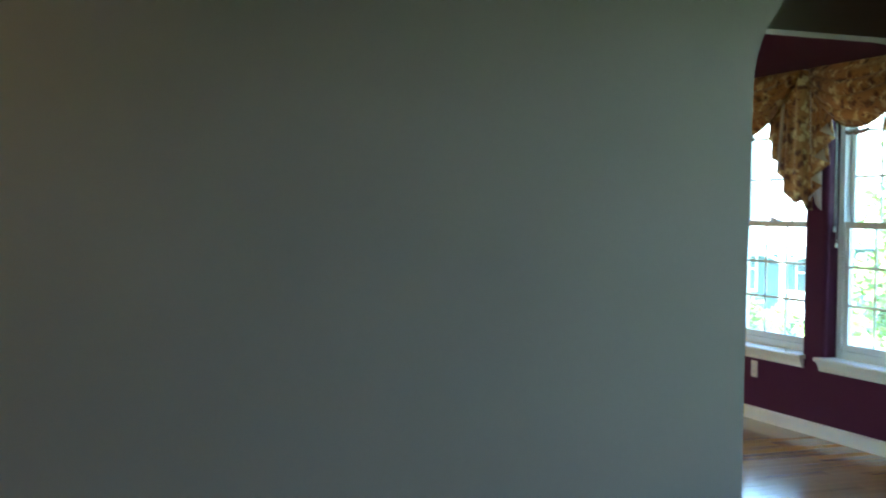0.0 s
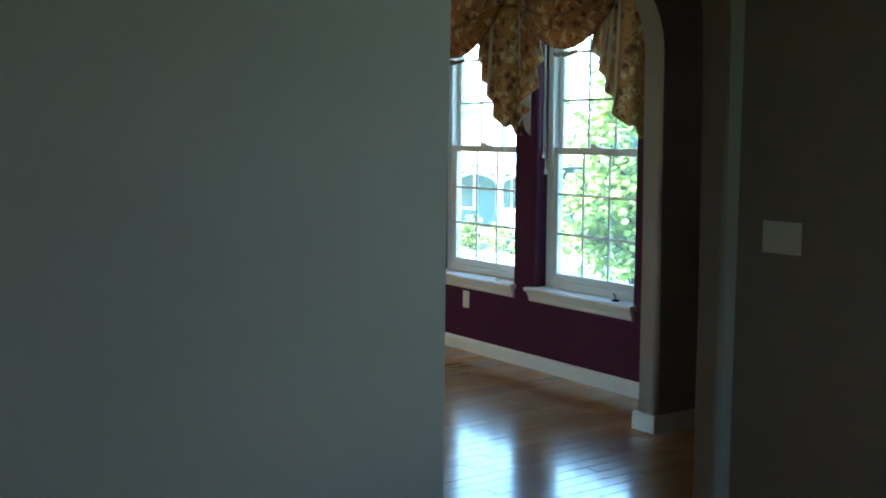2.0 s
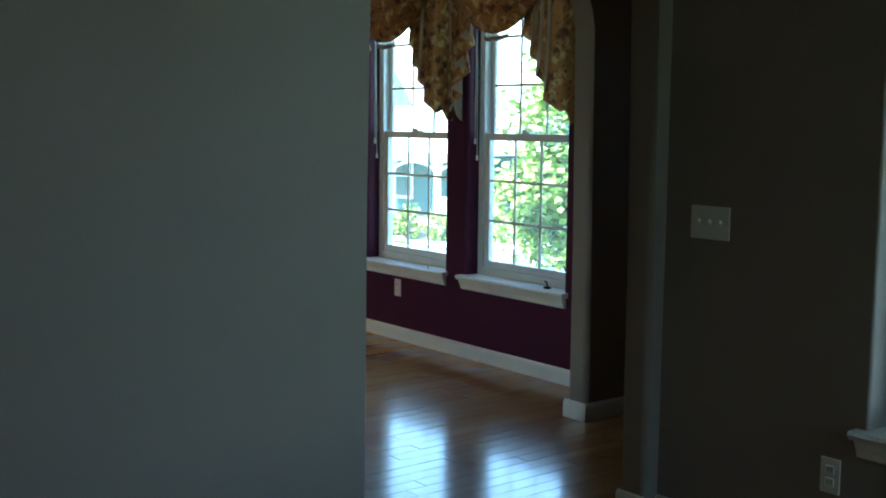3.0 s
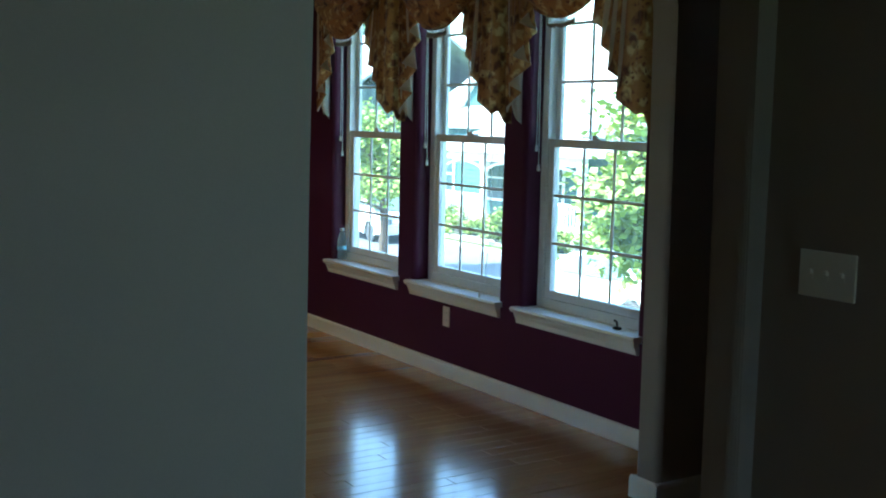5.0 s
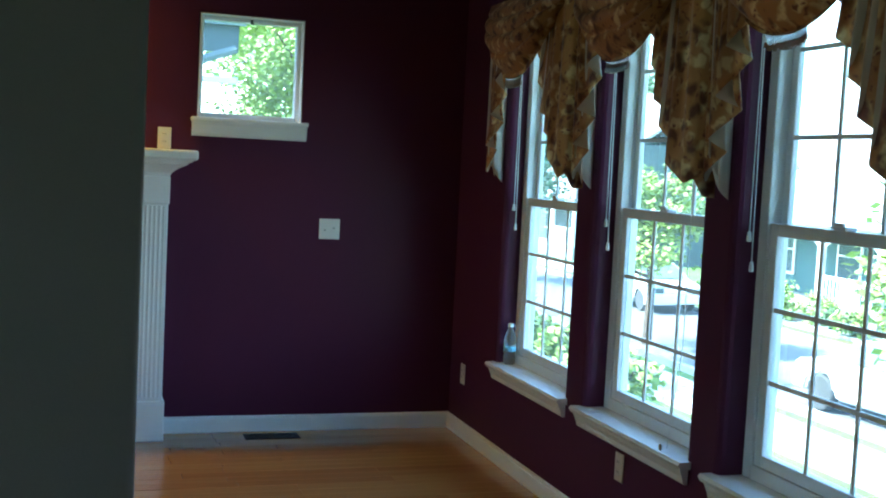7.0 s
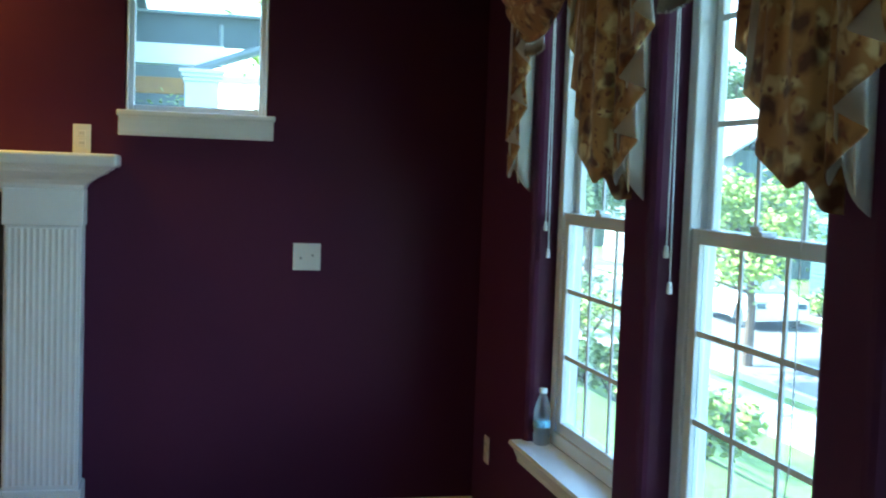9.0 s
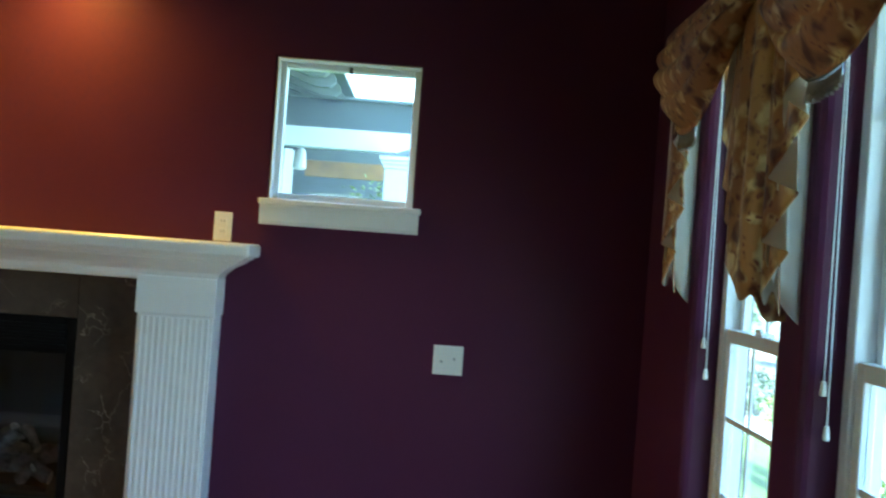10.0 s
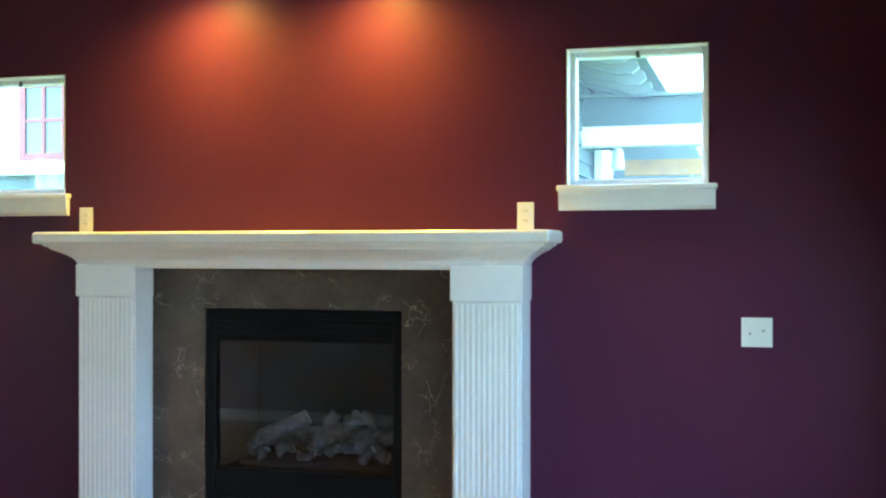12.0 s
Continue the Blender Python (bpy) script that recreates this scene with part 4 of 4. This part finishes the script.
def street_house(x, y0, y1, paint, label, porch, wall_h, rise, dormer=None):
    """A house across the street: siding, roof, windows, and a posted porch towards the street."""
    h = thing("house", label, "house", "houses across the street")
    z0 = STREET
    b = boxed(x, x + 9, y0, y1, z0, z0 + wall_h)
    siding(b, x, y0, y1, z0 + 0.4, z0 + wall_h)
    part("wall", b, paint, h)
    part("roof", gable(bmesh.new(), x, x + 9, y0, y1, z0 + wall_h, rise, "y"), ROOF, h)
    n = max(2, int((y1 - y0) / 3.2))
    for k in range(n):
        yy = y0 + (y1 - y0) * (k + 0.5) / n
        house_window(h, x - 0.03, yy, z0 + 1.95, 1.0, 1.5)
        if wall_h > 4.5:
            house_window(h, x - 0.03, yy, z0 + 4.4, 0.9, 1.3)
    if porch:
        pa, pb, d = porch
        part("porch_floor", boxed(x - d, x, pa, pb, z0, z0 + 0.55), CONCRETE, h)
        rf = bmesh.new()
        vs = [rf.verts.new(p) for p in ((x - d - 0.4, pa - 0.4, z0 + 2.95), (x - d - 0.4, pb + 0.4, z0 + 2.95), (x, pb + 0.4, z0 + 2.95), (x, pa - 0.4, z0 + 2.95),
                                        (x - d * 0.25, pa + 1.2, z0 + 3.9), (x - d * 0.25, pb - 1.2, z0 + 3.9), (x, pb - 1.2, z0 + 3.95), (x, pa + 1.2, z0 + 3.95))]
        for f in ((0, 1, 5, 4), (1, 2, 6, 5), (0, 4, 7, 3), (4, 5, 6, 7), (0, 3, 2, 1)):
            rf.faces.new([vs[q] for q in f])
        part("porch_roof", rf, ROOF, h)
        part("porch_beam", boxed(x - d - 0.02, x - d + 0.2, pa, pb, z0 + 2.65, z0 + 2.94), TRIM, h)
        k = 4
        for i in range(k):
            yy = pa + 0.12 + (pb - pa - 0.24) * i / (k - 1)
            post = boxed(x - d, x - d + 0.18, yy - 0.09, yy + 0.09, z0 + 0.55, z0 + 2.66, bevel=0.01)
            box(post, x - d - 0.04, x - d + 0.22, yy - 0.13, yy + 0.13, z0 + 0.55, z0 + 0.75)
            box(post, x - d - 0.04, x - d + 0.22, yy - 0.13, yy + 0.13, z0 + 2.5, z0 + 2.655)
            part("porch_post", post, TRIM, h)
            if i < k - 1:
                y2 = pa + 0.12 + (pb - pa - 0.24) * (i + 1) / (k - 1)
                arch = bmesh.new()
                pts = [(x - d + 0.09, yy + (y2 - yy) * q / 12, z0 + 2.2 + 0.42 * math.sin(math.pi * q / 12) ** 0.5) for q in range(13)]
                tube(arch, pts, 0.05, 6)
                part("porch_arch", arch, TRIM, h)
                if i != 1:
                    rail = boxed(x - d + 0.05, x - d + 0.13, yy + 0.09, y2 - 0.09, z0 + 1.42, z0 + 1.5)
                    box(rail, x - d + 0.06, x - d + 0.12, yy + 0.09, y2 - 0.09, z0 + 0.66, z0 + 0.72)
                    m = int((y2 - yy) / 0.16)
                    for q in range(1, m):
                        yq = yy + (y2 - yy) * q / m
                        box(rail, x - d + 0.07, x - d + 0.11, yq - 0.02, yq + 0.02, z0 + 0.72, z0 + 1.42)
                    part("porch_railing", rail, TRIM, h)
        part("door", boxed(x - 0.05, x, (pa + pb) / 2 - 0.5, (pa + pb) / 2 + 0.5, z0 + 0.55, z0 + 2.65, bevel=0.01), TRIM, h)
    if dormer:
        yc, w, zb, hgt = dormer
        face = bmesh.new()
        vs = [face.verts.new(p) for p in ((x + 0.6, yc - w, zb), (x + 0.6, yc + w, zb), (x + 0.6, yc, zb + hgt), (x + 4.5, yc - w, zb), (x + 4.5, yc + w, zb), (x + 4.5, yc, zb + hgt))]
        for f in ((0, 1, 2), (3, 5, 4), (0, 3, 4, 1), (1, 4, 5, 2), (0, 2, 5, 3)):
            face.faces.new([vs[q] for q in f])
        part("gable_wall", face, TEAL, h)
        part("gable_roof", gable(bmesh.new(), x + 0.6, x + 4.2, yc - w, yc + w, zb, hgt + 0.02, "x", 0.3), TRIM, h)
    return h


street_house(20.5, 17.5, 31.0, TEAL, "teal house with a white posted porch and pale roof", (18.5, 26.5, 2.2), 4.0, 3.2, (27.5, 1.7, 2.0, 2.0))
street_house(20.5, -1.0, 13.0, SAGE, "grey-green house with white window trim", (1.0, 7.0, 2.0), 5.6, 2.6)
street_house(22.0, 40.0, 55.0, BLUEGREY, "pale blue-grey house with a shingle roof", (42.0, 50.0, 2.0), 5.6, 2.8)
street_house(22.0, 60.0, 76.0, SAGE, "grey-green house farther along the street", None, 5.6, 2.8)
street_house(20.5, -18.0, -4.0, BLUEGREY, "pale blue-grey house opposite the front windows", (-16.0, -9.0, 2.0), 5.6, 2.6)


def leaves(rnd, centre, size, n, leaf):
    """A clump crown: many small bent leaves in uneven puffs, with gaps between."""
    verts, faces = [], []
    puffs = []
    for _ in range(26):
        d = Vector((rnd.gauss(0, 1), rnd.gauss(0, 1), rnd.gauss(0, 1))).normalized()
        r = rnd.uniform(0.35, 1.0)
        puffs.append((Vector((d.x * size[0], d.y * size[1], d.z * size[2])) * r, rnd.uniform(0.22, 0.42)))
    for _ in range(n):
        c, pr = rnd.choice(puffs)
        q = Vector((rnd.gauss(0, 1), rnd.gauss(0, 1), rnd.gauss(0, 0.8))) * pr * 0.55 * min(size)
        p = Vector(centre) + c + q
        a = Vector((rnd.uniform(-1, 1), rnd.uniform(-1, 1), rnd.uniform(-0.8, 0.4))).normalized() * leaf * rnd.uniform(0.7, 1.4)
        b = a.cross(Vector((rnd.uniform(-1, 1), rnd.uniform(-1, 1), 1))).normalized() * leaf * 0.45
        k = len(verts)
        verts += [p, p + a * 0.5 + b, p + a, p + a * 0.5 - b]
        faces += [(k, k + 1, k + 2), (k, k + 2, k + 3)]
    return verts, faces


def tree(x, y, z, height, crown, seed, label, leaf_mat=LEAF, n=6000, leaf=0.13, name="tree"):
    rnd = random.Random(seed)
    tr = thing(name, label, "tree", at=(x, y, z))
    bm = bmesh.new()
    top = height * 0.72
    trunk_r = 0.05 + height * 0.018
    tube(bm, [(0, 0, -0.1), (0.05, 0.02, top * 0.4), (-0.04, 0.05, top * 0.75), (0.03, 0.0, top)], (trunk_r, trunk_r * 0.3), 8)
    for k in range(9):
        a = rnd.uniform(0, 6.28)
        z1 = top * rnd.uniform(0.35, 0.9)
        e = Vector((math.cos(a) * crown[0] * 0.75, math.sin(a) * crown[1] * 0.75, z1 + crown[2] * rnd.uniform(0.2, 0.7)))
        tube(bm, [(0, 0, z1), (e.x * 0.5, e.y * 0.5, z1 + (e.z - z1) * 0.6), e], (trunk_r * 0.45, 0.012), 5)
    part("trunk", bm, BARK, tr)
    vs, fs = leaves(rnd, (0, 0, height - crown[2]), crown, n, leaf)
    me = bpy.data.meshes.new("crown")
    me.from_pydata([tuple(v) for v in vs], [], fs)
    me.materials.append(leaf_mat)
    cr = new("crown", me)
    cr.parent = tr
    return tr


tree(7.2, 3.5, land(7.2, 4), 4.9, (1.15, 1.15, 1.6), 1, "young leafy street tree in bright green leaf")
tree(11.0, 17.8, STREET, 4.6, (1.5, 1.5, 1.4), 2, "young leafy street tree in bright green leaf")
tree(12.8, 33.0, STREET, 7.5, (2.6, 2.6, 2.6), 3, "taller leafy tree farther along the street", LEAF2, 7000, 0.2)
tree(1.5, 11.5, -0.5, 5.0, (1.75, 1.8, 1.9), 4, "bright green garden tree beyond the side window", LEAF, 16000, 0.085)
tree(2.4, 16.5, -0.5, 8.0, (2.8, 2.6, 3.2), 5, "tall green garden tree behind the neighbour's porch", LEAF, 7000, 0.2)
tree(28.0, 52.0, STREET, 13.0, (2.6, 2.6, 5.5), 6, "tall dark conifer behind the houses", LEAF2, 6000, 0.3)
tree(14.0, 47.0, STREET, 7.0, (2.6, 2.6, 2.4), 7, "leafy street tree far along the road", LEAF, 5000, 0.22)


def shrub(x, y, z, s, seed, leaf_mat=LEAF, label="rounded garden shrub by the house", n=900, leaf=0.11):
    rnd = random.Random(seed)
    sh = thing("shrub", label, "shrub", "garden shrubs", at=(x, y, z))
    bm = bmesh.new()
    for k in range(5):
        a = rnd.uniform(0, 6.28)
        tube(bm, [(0, 0, -0.05), (math.cos(a) * s * 0.4, math.sin(a) * s * 0.4, s * 0.6)], (0.03, 0.01), 5)
    part("stems", bm, BARK, sh)
    vs, fs = leaves(rnd, (0, 0, s * 0.55), (s * 0.6, s * 0.7, s * 0.5), n, leaf)
    me = bpy.data.meshes.new("foliage")
    me.from_pydata([tuple(v) for v in vs], [], fs)
    me.materials.append(leaf_mat)
    fo = new("foliage", me)
    fo.parent = sh
    return sh


for k in range(11):
    shrub(17.9 + 0.3 * math.sin(k * 2.1), 16.5 + k * 1.05, STREET, 0.9 + 0.25 * math.sin(k * 1.7), 20 + k, LEAF if k % 3 else LEAF2)
for k in range(6):
    shrub(8.8 + 0.4 * math.sin(k), 22 + k * 1.6, STREET, 1.3 + 0.4 * math.sin(k * 2.3), 40 + k, LEAF2 if k % 2 else LEAF)
for k in range(4):
    shrub(3.6 + 0.5 * k, 5.0 + 2.3 * k, land(3.6 + 0.5 * k, 6), 0.8, 60 + k, LEAF)


# ---- parked cars ----
def car(x, y, turn, label):
    """A small saloon, length along its own y."""
    c = thing("car", label, "car", "parked cars")
    side = [(-2.1, 0.32), (-2.12, 0.62), (-2.0, 0.85), (-1.2, 0.95), (-0.55, 1.40), (0.75, 1.42), (1.45, 1.0), (2.05, 0.92), (2.14, 0.6), (2.1, 0.32),
            (1.72, 0.30), (1.66, 0.52), (1.5, 0.66), (1.3, 0.7), (1.1, 0.66), (0.94, 0.52), (0.88, 0.28), (-0.88, 0.28), (-0.94, 0.52), (-1.1, 0.66), (-1.3, 0.7), (-1.5, 0.66), (-1.66, 0.52), (-1.72, 0.3)]
    bm = prism(side, -0.86, 0.86, "x")
    for v in bm.verts:
        if v.co.z > 0.98:
            v.co.x *= 0.8
    bmesh.ops.bevel(bm, geom=[e for e in bm.edges if e.calc_face_angle(0) > 0.35], offset=0.05, segments=2, affect="EDGES")
    body = part("body", bm, CARPAINT, c, smooth=False)
    gl = bmesh.new()
    for s in (-1, 1):
        vs = [gl.verts.new(p) for p in ((s * 0.80, -1.0, 1.0), (s * 0.80, 1.25, 1.02), (s * 0.71, 0.72, 1.36), (s * 0.71, -0.5, 1.35))]
        gl.faces.new(vs)
    part("side_windows", gl, CARGLASS, c)
    ws = bmesh.new()
    ws.faces.new([ws.verts.new(p) for p in ((-0.68, -1.22, 1.0), (0.68, -1.22, 1.0), (0.62, -0.62, 1.39), (-0.62, -0.62, 1.39))])
    ws.faces.new([ws.verts.new(p) for p in ((-0.66, 1.42, 1.05), (0.66, 1.42, 1.05), (0.6, 0.84, 1.40), (-0.6, 0.84, 1.40))])
    part("windscreen", ws, CARGLASS, c)
    for sx in (-1, 1):
        for yy in (-1.3, 1.3):
            wh = part("wheel", lathe([(0.2, -0.1), (0.3, -0.1), (0.33, -0.07), (0.33, 0.07), (0.3, 0.1), (0.2, 0.1)], 24), RUBBER, c)
            wh.matrix_local = pose(sx * 0.76, yy, 0.33, 0, 90, 0)
            part("rim", lathe([(0.06, -0.085), (0.2, -0.095), (0.21, 0.0), (0.2, 0.095), (0.06, 0.085)], 18), CHROME, wh)
        part("tail_lamp", boxed(sx * 0.62 - 0.13, sx * 0.62 + 0.13, 2.06, 2.12, 0.68, 0.84, bevel=0.02), TAIL, c)
        part("headlight", boxed(sx * 0.62 - 0.14, sx * 0.62 + 0.14, -2.12, -2.04, 0.62, 0.78, bevel=0.02), HOUSEGLASS, c)
    c.matrix_world = pose(x, y, STREET + 0.02, 0, 0, turn)
    return c


car(11.5, 9.3, 183, "white saloon car parked at the kerb")
car(15.0, 25.3, -2, "white saloon car parked across the street")

# ---- neighbour's house, beside the fireplace wall ----
nb = thing("neighbour_house", "pale blue-grey clapboard neighbour house with white trim and a porch", "house")
bm = boxed(-14, -2.55, 3.4, 14, -0.5, 3.35)
for k in range(22):
    z = -0.1 + k * 0.155
    for q in (((-14, 3.37, z), (-2.55, 3.37, z), (-2.55, 3.4, z + 0.155), (-14, 3.4, z + 0.155)), ((-14, 3.4, z), (-2.55, 3.4, z), (-2.55, 3.37, z), (-14, 3.37, z)),
              ((-2.52, 3.4, z), (-2.52, 14, z), (-2.55, 14, z + 0.155), (-2.55, 3.4, z + 0.155)), ((-2.55, 3.4, z), (-2.55, 14, z), (-2.52, 14, z), (-2.52, 3.4, z))):
        bm.faces.new([bm.verts.new(p) for p in q])
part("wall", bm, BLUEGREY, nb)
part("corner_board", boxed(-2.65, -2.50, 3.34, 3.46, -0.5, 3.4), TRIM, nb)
part("roof", gable(bmesh.new(), -14, -2.55, 3.4, 14, 3.35, 2.6, "y", 0.15), ROOF, nb)
for k in range(15):
    y = 3.3 + 0.62 * k
    tail = [(-2.6, 3.20), (-1.95, 2.98), (-1.82, 2.98), (-1.76, 3.03), (-1.78, 3.09), (-1.86, 3.12), (-2.6, 3.36)]
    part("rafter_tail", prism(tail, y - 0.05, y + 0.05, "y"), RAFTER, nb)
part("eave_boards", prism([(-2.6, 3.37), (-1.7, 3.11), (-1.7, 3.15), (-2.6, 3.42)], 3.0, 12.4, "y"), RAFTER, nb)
wn_ = part("window", boxed(-6.790, -5.890, 3.3, 3.38, 2.08, 3.02, bevel=0.01), TRIM, nb)
for bx in ((-6.570, -6.510), (-6.170, -6.110)):
    part("sash", boxed(bx[0], bx[1], 3.27, 3.33, 2.19, 2.84), REDWOOD, wn_)
for bz in ((2.19, 2.25), (2.50, 2.53), (2.78, 2.84)):
    part("sash", boxed(-6.510, -6.170, 3.272, 3.33, *bz), REDWOOD, wn_)
part("sash", boxed(-6.355, -6.325, 3.271, 3.33, 2.25, 2.78), REDWOOD, wn_)
part("pane", boxed(-6.520, -6.160, 3.285, 3.30, 2.22, 2.81), HOUSEGLASS, wn_)
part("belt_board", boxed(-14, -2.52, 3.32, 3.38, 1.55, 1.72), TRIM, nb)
# porch reaching to the right of the wall
part("porch_beam", boxed(-2.55, -0.93, 6.92, 7.14, 2.53, 2.73), TRIM, nb)
part("porch_gable", boxed(-2.54, -0.42, 6.97, 7.09, 2.73, 3.03), BLUEGREY, nb)
part("fascia", boxed(-2.54, -0.35, 6.88, 6.96, 3.028, 3.055), RAFTER, nb)
post = boxed(-1.31, -0.97, 6.8, 7.13, -0.5, 2.36, bevel=0.01)
for k, o in enumerate((0.015, 0.035, 0.055)):
    box(post, -1.31 - o, -0.97 + o, 6.8 - o, 7.13 + o, 2.36 + 0.04 * k, 2.40 + 0.04 * k, bevel=0.006)
part("porch_post", post, TRIM, nb)
bm = bmesh.new()
tube(bm, [(-1.2, 6.95, 2.49), (-0.45, 6.95, 2.76)], 0.05, 8)
tube(bm, [(-0.96, 6.97, 2.55), (-0.96, 6.97, 2.95)], 0.03, 6)
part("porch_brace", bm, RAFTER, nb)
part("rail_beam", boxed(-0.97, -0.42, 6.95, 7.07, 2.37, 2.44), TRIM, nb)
part("porch_back_wall", boxed(-2.54, -1.0, 9.6, 9.8, -0.5, 3.2), SAGE, nb)
part("reed_blind", boxed(-2.3, -1.12, 8.6, 8.66, 2.33, 2.52, bevel=0.01), OCHRE, nb, "ochre rolled reed blind")
part("porch_door_frame", boxed(-2.50, -2.42, 7.6, 8.5, -0.5, 2.6), TRIM, nb)
lt = thing("porch_lantern", "small dark wall lantern with a white glass under the porch", "lantern", at=(-2.25, 7.6, 2.45))
part("bracket", boxed(-0.27, 0.0, -0.02, 0.02, 0.1, 0.13), BLACK, lt)
part("shade", lathe([(0.05, -0.12), (0.075, -0.1), (0.06, 0.08), (0.03, 0.12)], 12), TRIM, lt)
for k in range(4):
    shrub(-2.1 + 0.55 * k, 8.0, -0.5, 2.5, 80 + k, LEAF, "tall leafy shrub by the neighbour's porch", 3500, 0.055)


# ---- floor boards, running from the fireplace side across to the windows ----
BOARD = 0.083
rnd = random.Random(11)
LENGTHS = (0.55, 0.75, 0.95, 1.2, 1.5)


def board_mesh(length):
    bm = bmesh.new()
    e, g = 0.0012, 0.0007
    x0, x1, y0, y1 = g, length - g, g, BOARD - g
    low = [bm.verts.new((x, y, -0.014)) for x, y in ((x0, y0), (x1, y0), (x1, y1), (x0, y1))]
    rim = [bm.verts.new((x, y, -e * 0.6)) for x, y in ((x0, y0), (x1, y0), (x1, y1), (x0, y1))]
    top = [bm.verts.new((x, y, 0)) for x, y in ((x0 + e, y0 + e), (x1 - e, y0 + e), (x1 - e, y1 - e), (x0 + e, y1 - e))]
    for a, b in ((low, rim), (rim, top)):
        for i in range(4):
            bm.faces.new((a[i], a[(i + 1) % 4], b[(i + 1) % 4], b[i]))
    bm.faces.new(top)
    me = bpy.data.meshes.new("plank")
    bm.to_mesh(me)
    bm.free()
    me.materials.append(OAK)
    return me


MESHES = {n: board_mesh(n) for n in LENGTHS}
floor_ob = bpy.data.objects["floor"]
rest_v, rest_f = [], []
count = 0
row = 0
y = 0.02
while y > -10.6:
    y -= BOARD
    row += 1
    x = 0.10 if y > FAR_BACK - 0.2 else (0.9 if y > NEAR - 0.05 else SW_X + 0.1)
    x += rnd.uniform(0, 0.05)
    end = -7.25 if y < NEAR else -6.55
    while x > end + 0.05:
        n = rnd.choice(LENGTHS)
        if x - n < end:
            n = x - end
        x -= n
        if y > -4.9 and x > -2.9 and count < 300 and n in MESHES:
            count += 1
            ob = new("plank", MESHES[n])
            ob.parent = floor_ob
            ob.location = (x, y, rnd.uniform(-0.0004, 0.0003))
        else:
            k = len(rest_v)
            g, e = 0.0007, 0.0012
            rest_v += [(x + g, y + g, -0.0008), (x + n - g, y + g, -0.0008), (x + n - g, y + BOARD - g, -0.0008), (x + g, y + BOARD - g, -0.0008),
                       (x + g + e, y + g + e, 0), (x + n - g - e, y + g + e, 0), (x + n - g - e, y + BOARD - g - e, 0), (x + g + e, y + BOARD - g - e, 0)]
            rest_f += [(k + 4, k + 5, k + 6, k + 7), (k, k + 1, k + 5, k + 4), (k + 1, k + 2, k + 6, k + 5), (k + 2, k + 3, k + 7, k + 6), (k + 3, k, k + 4, k + 7)]
me = bpy.data.meshes.new("planks")
me.from_pydata(rest_v, [], rest_f)
me.materials.append(OAK_REST)
rest = new("planks", me)
rest.parent = floor_ob
tagged(rest, "narrow lacquered oak boards", kind="stuff")
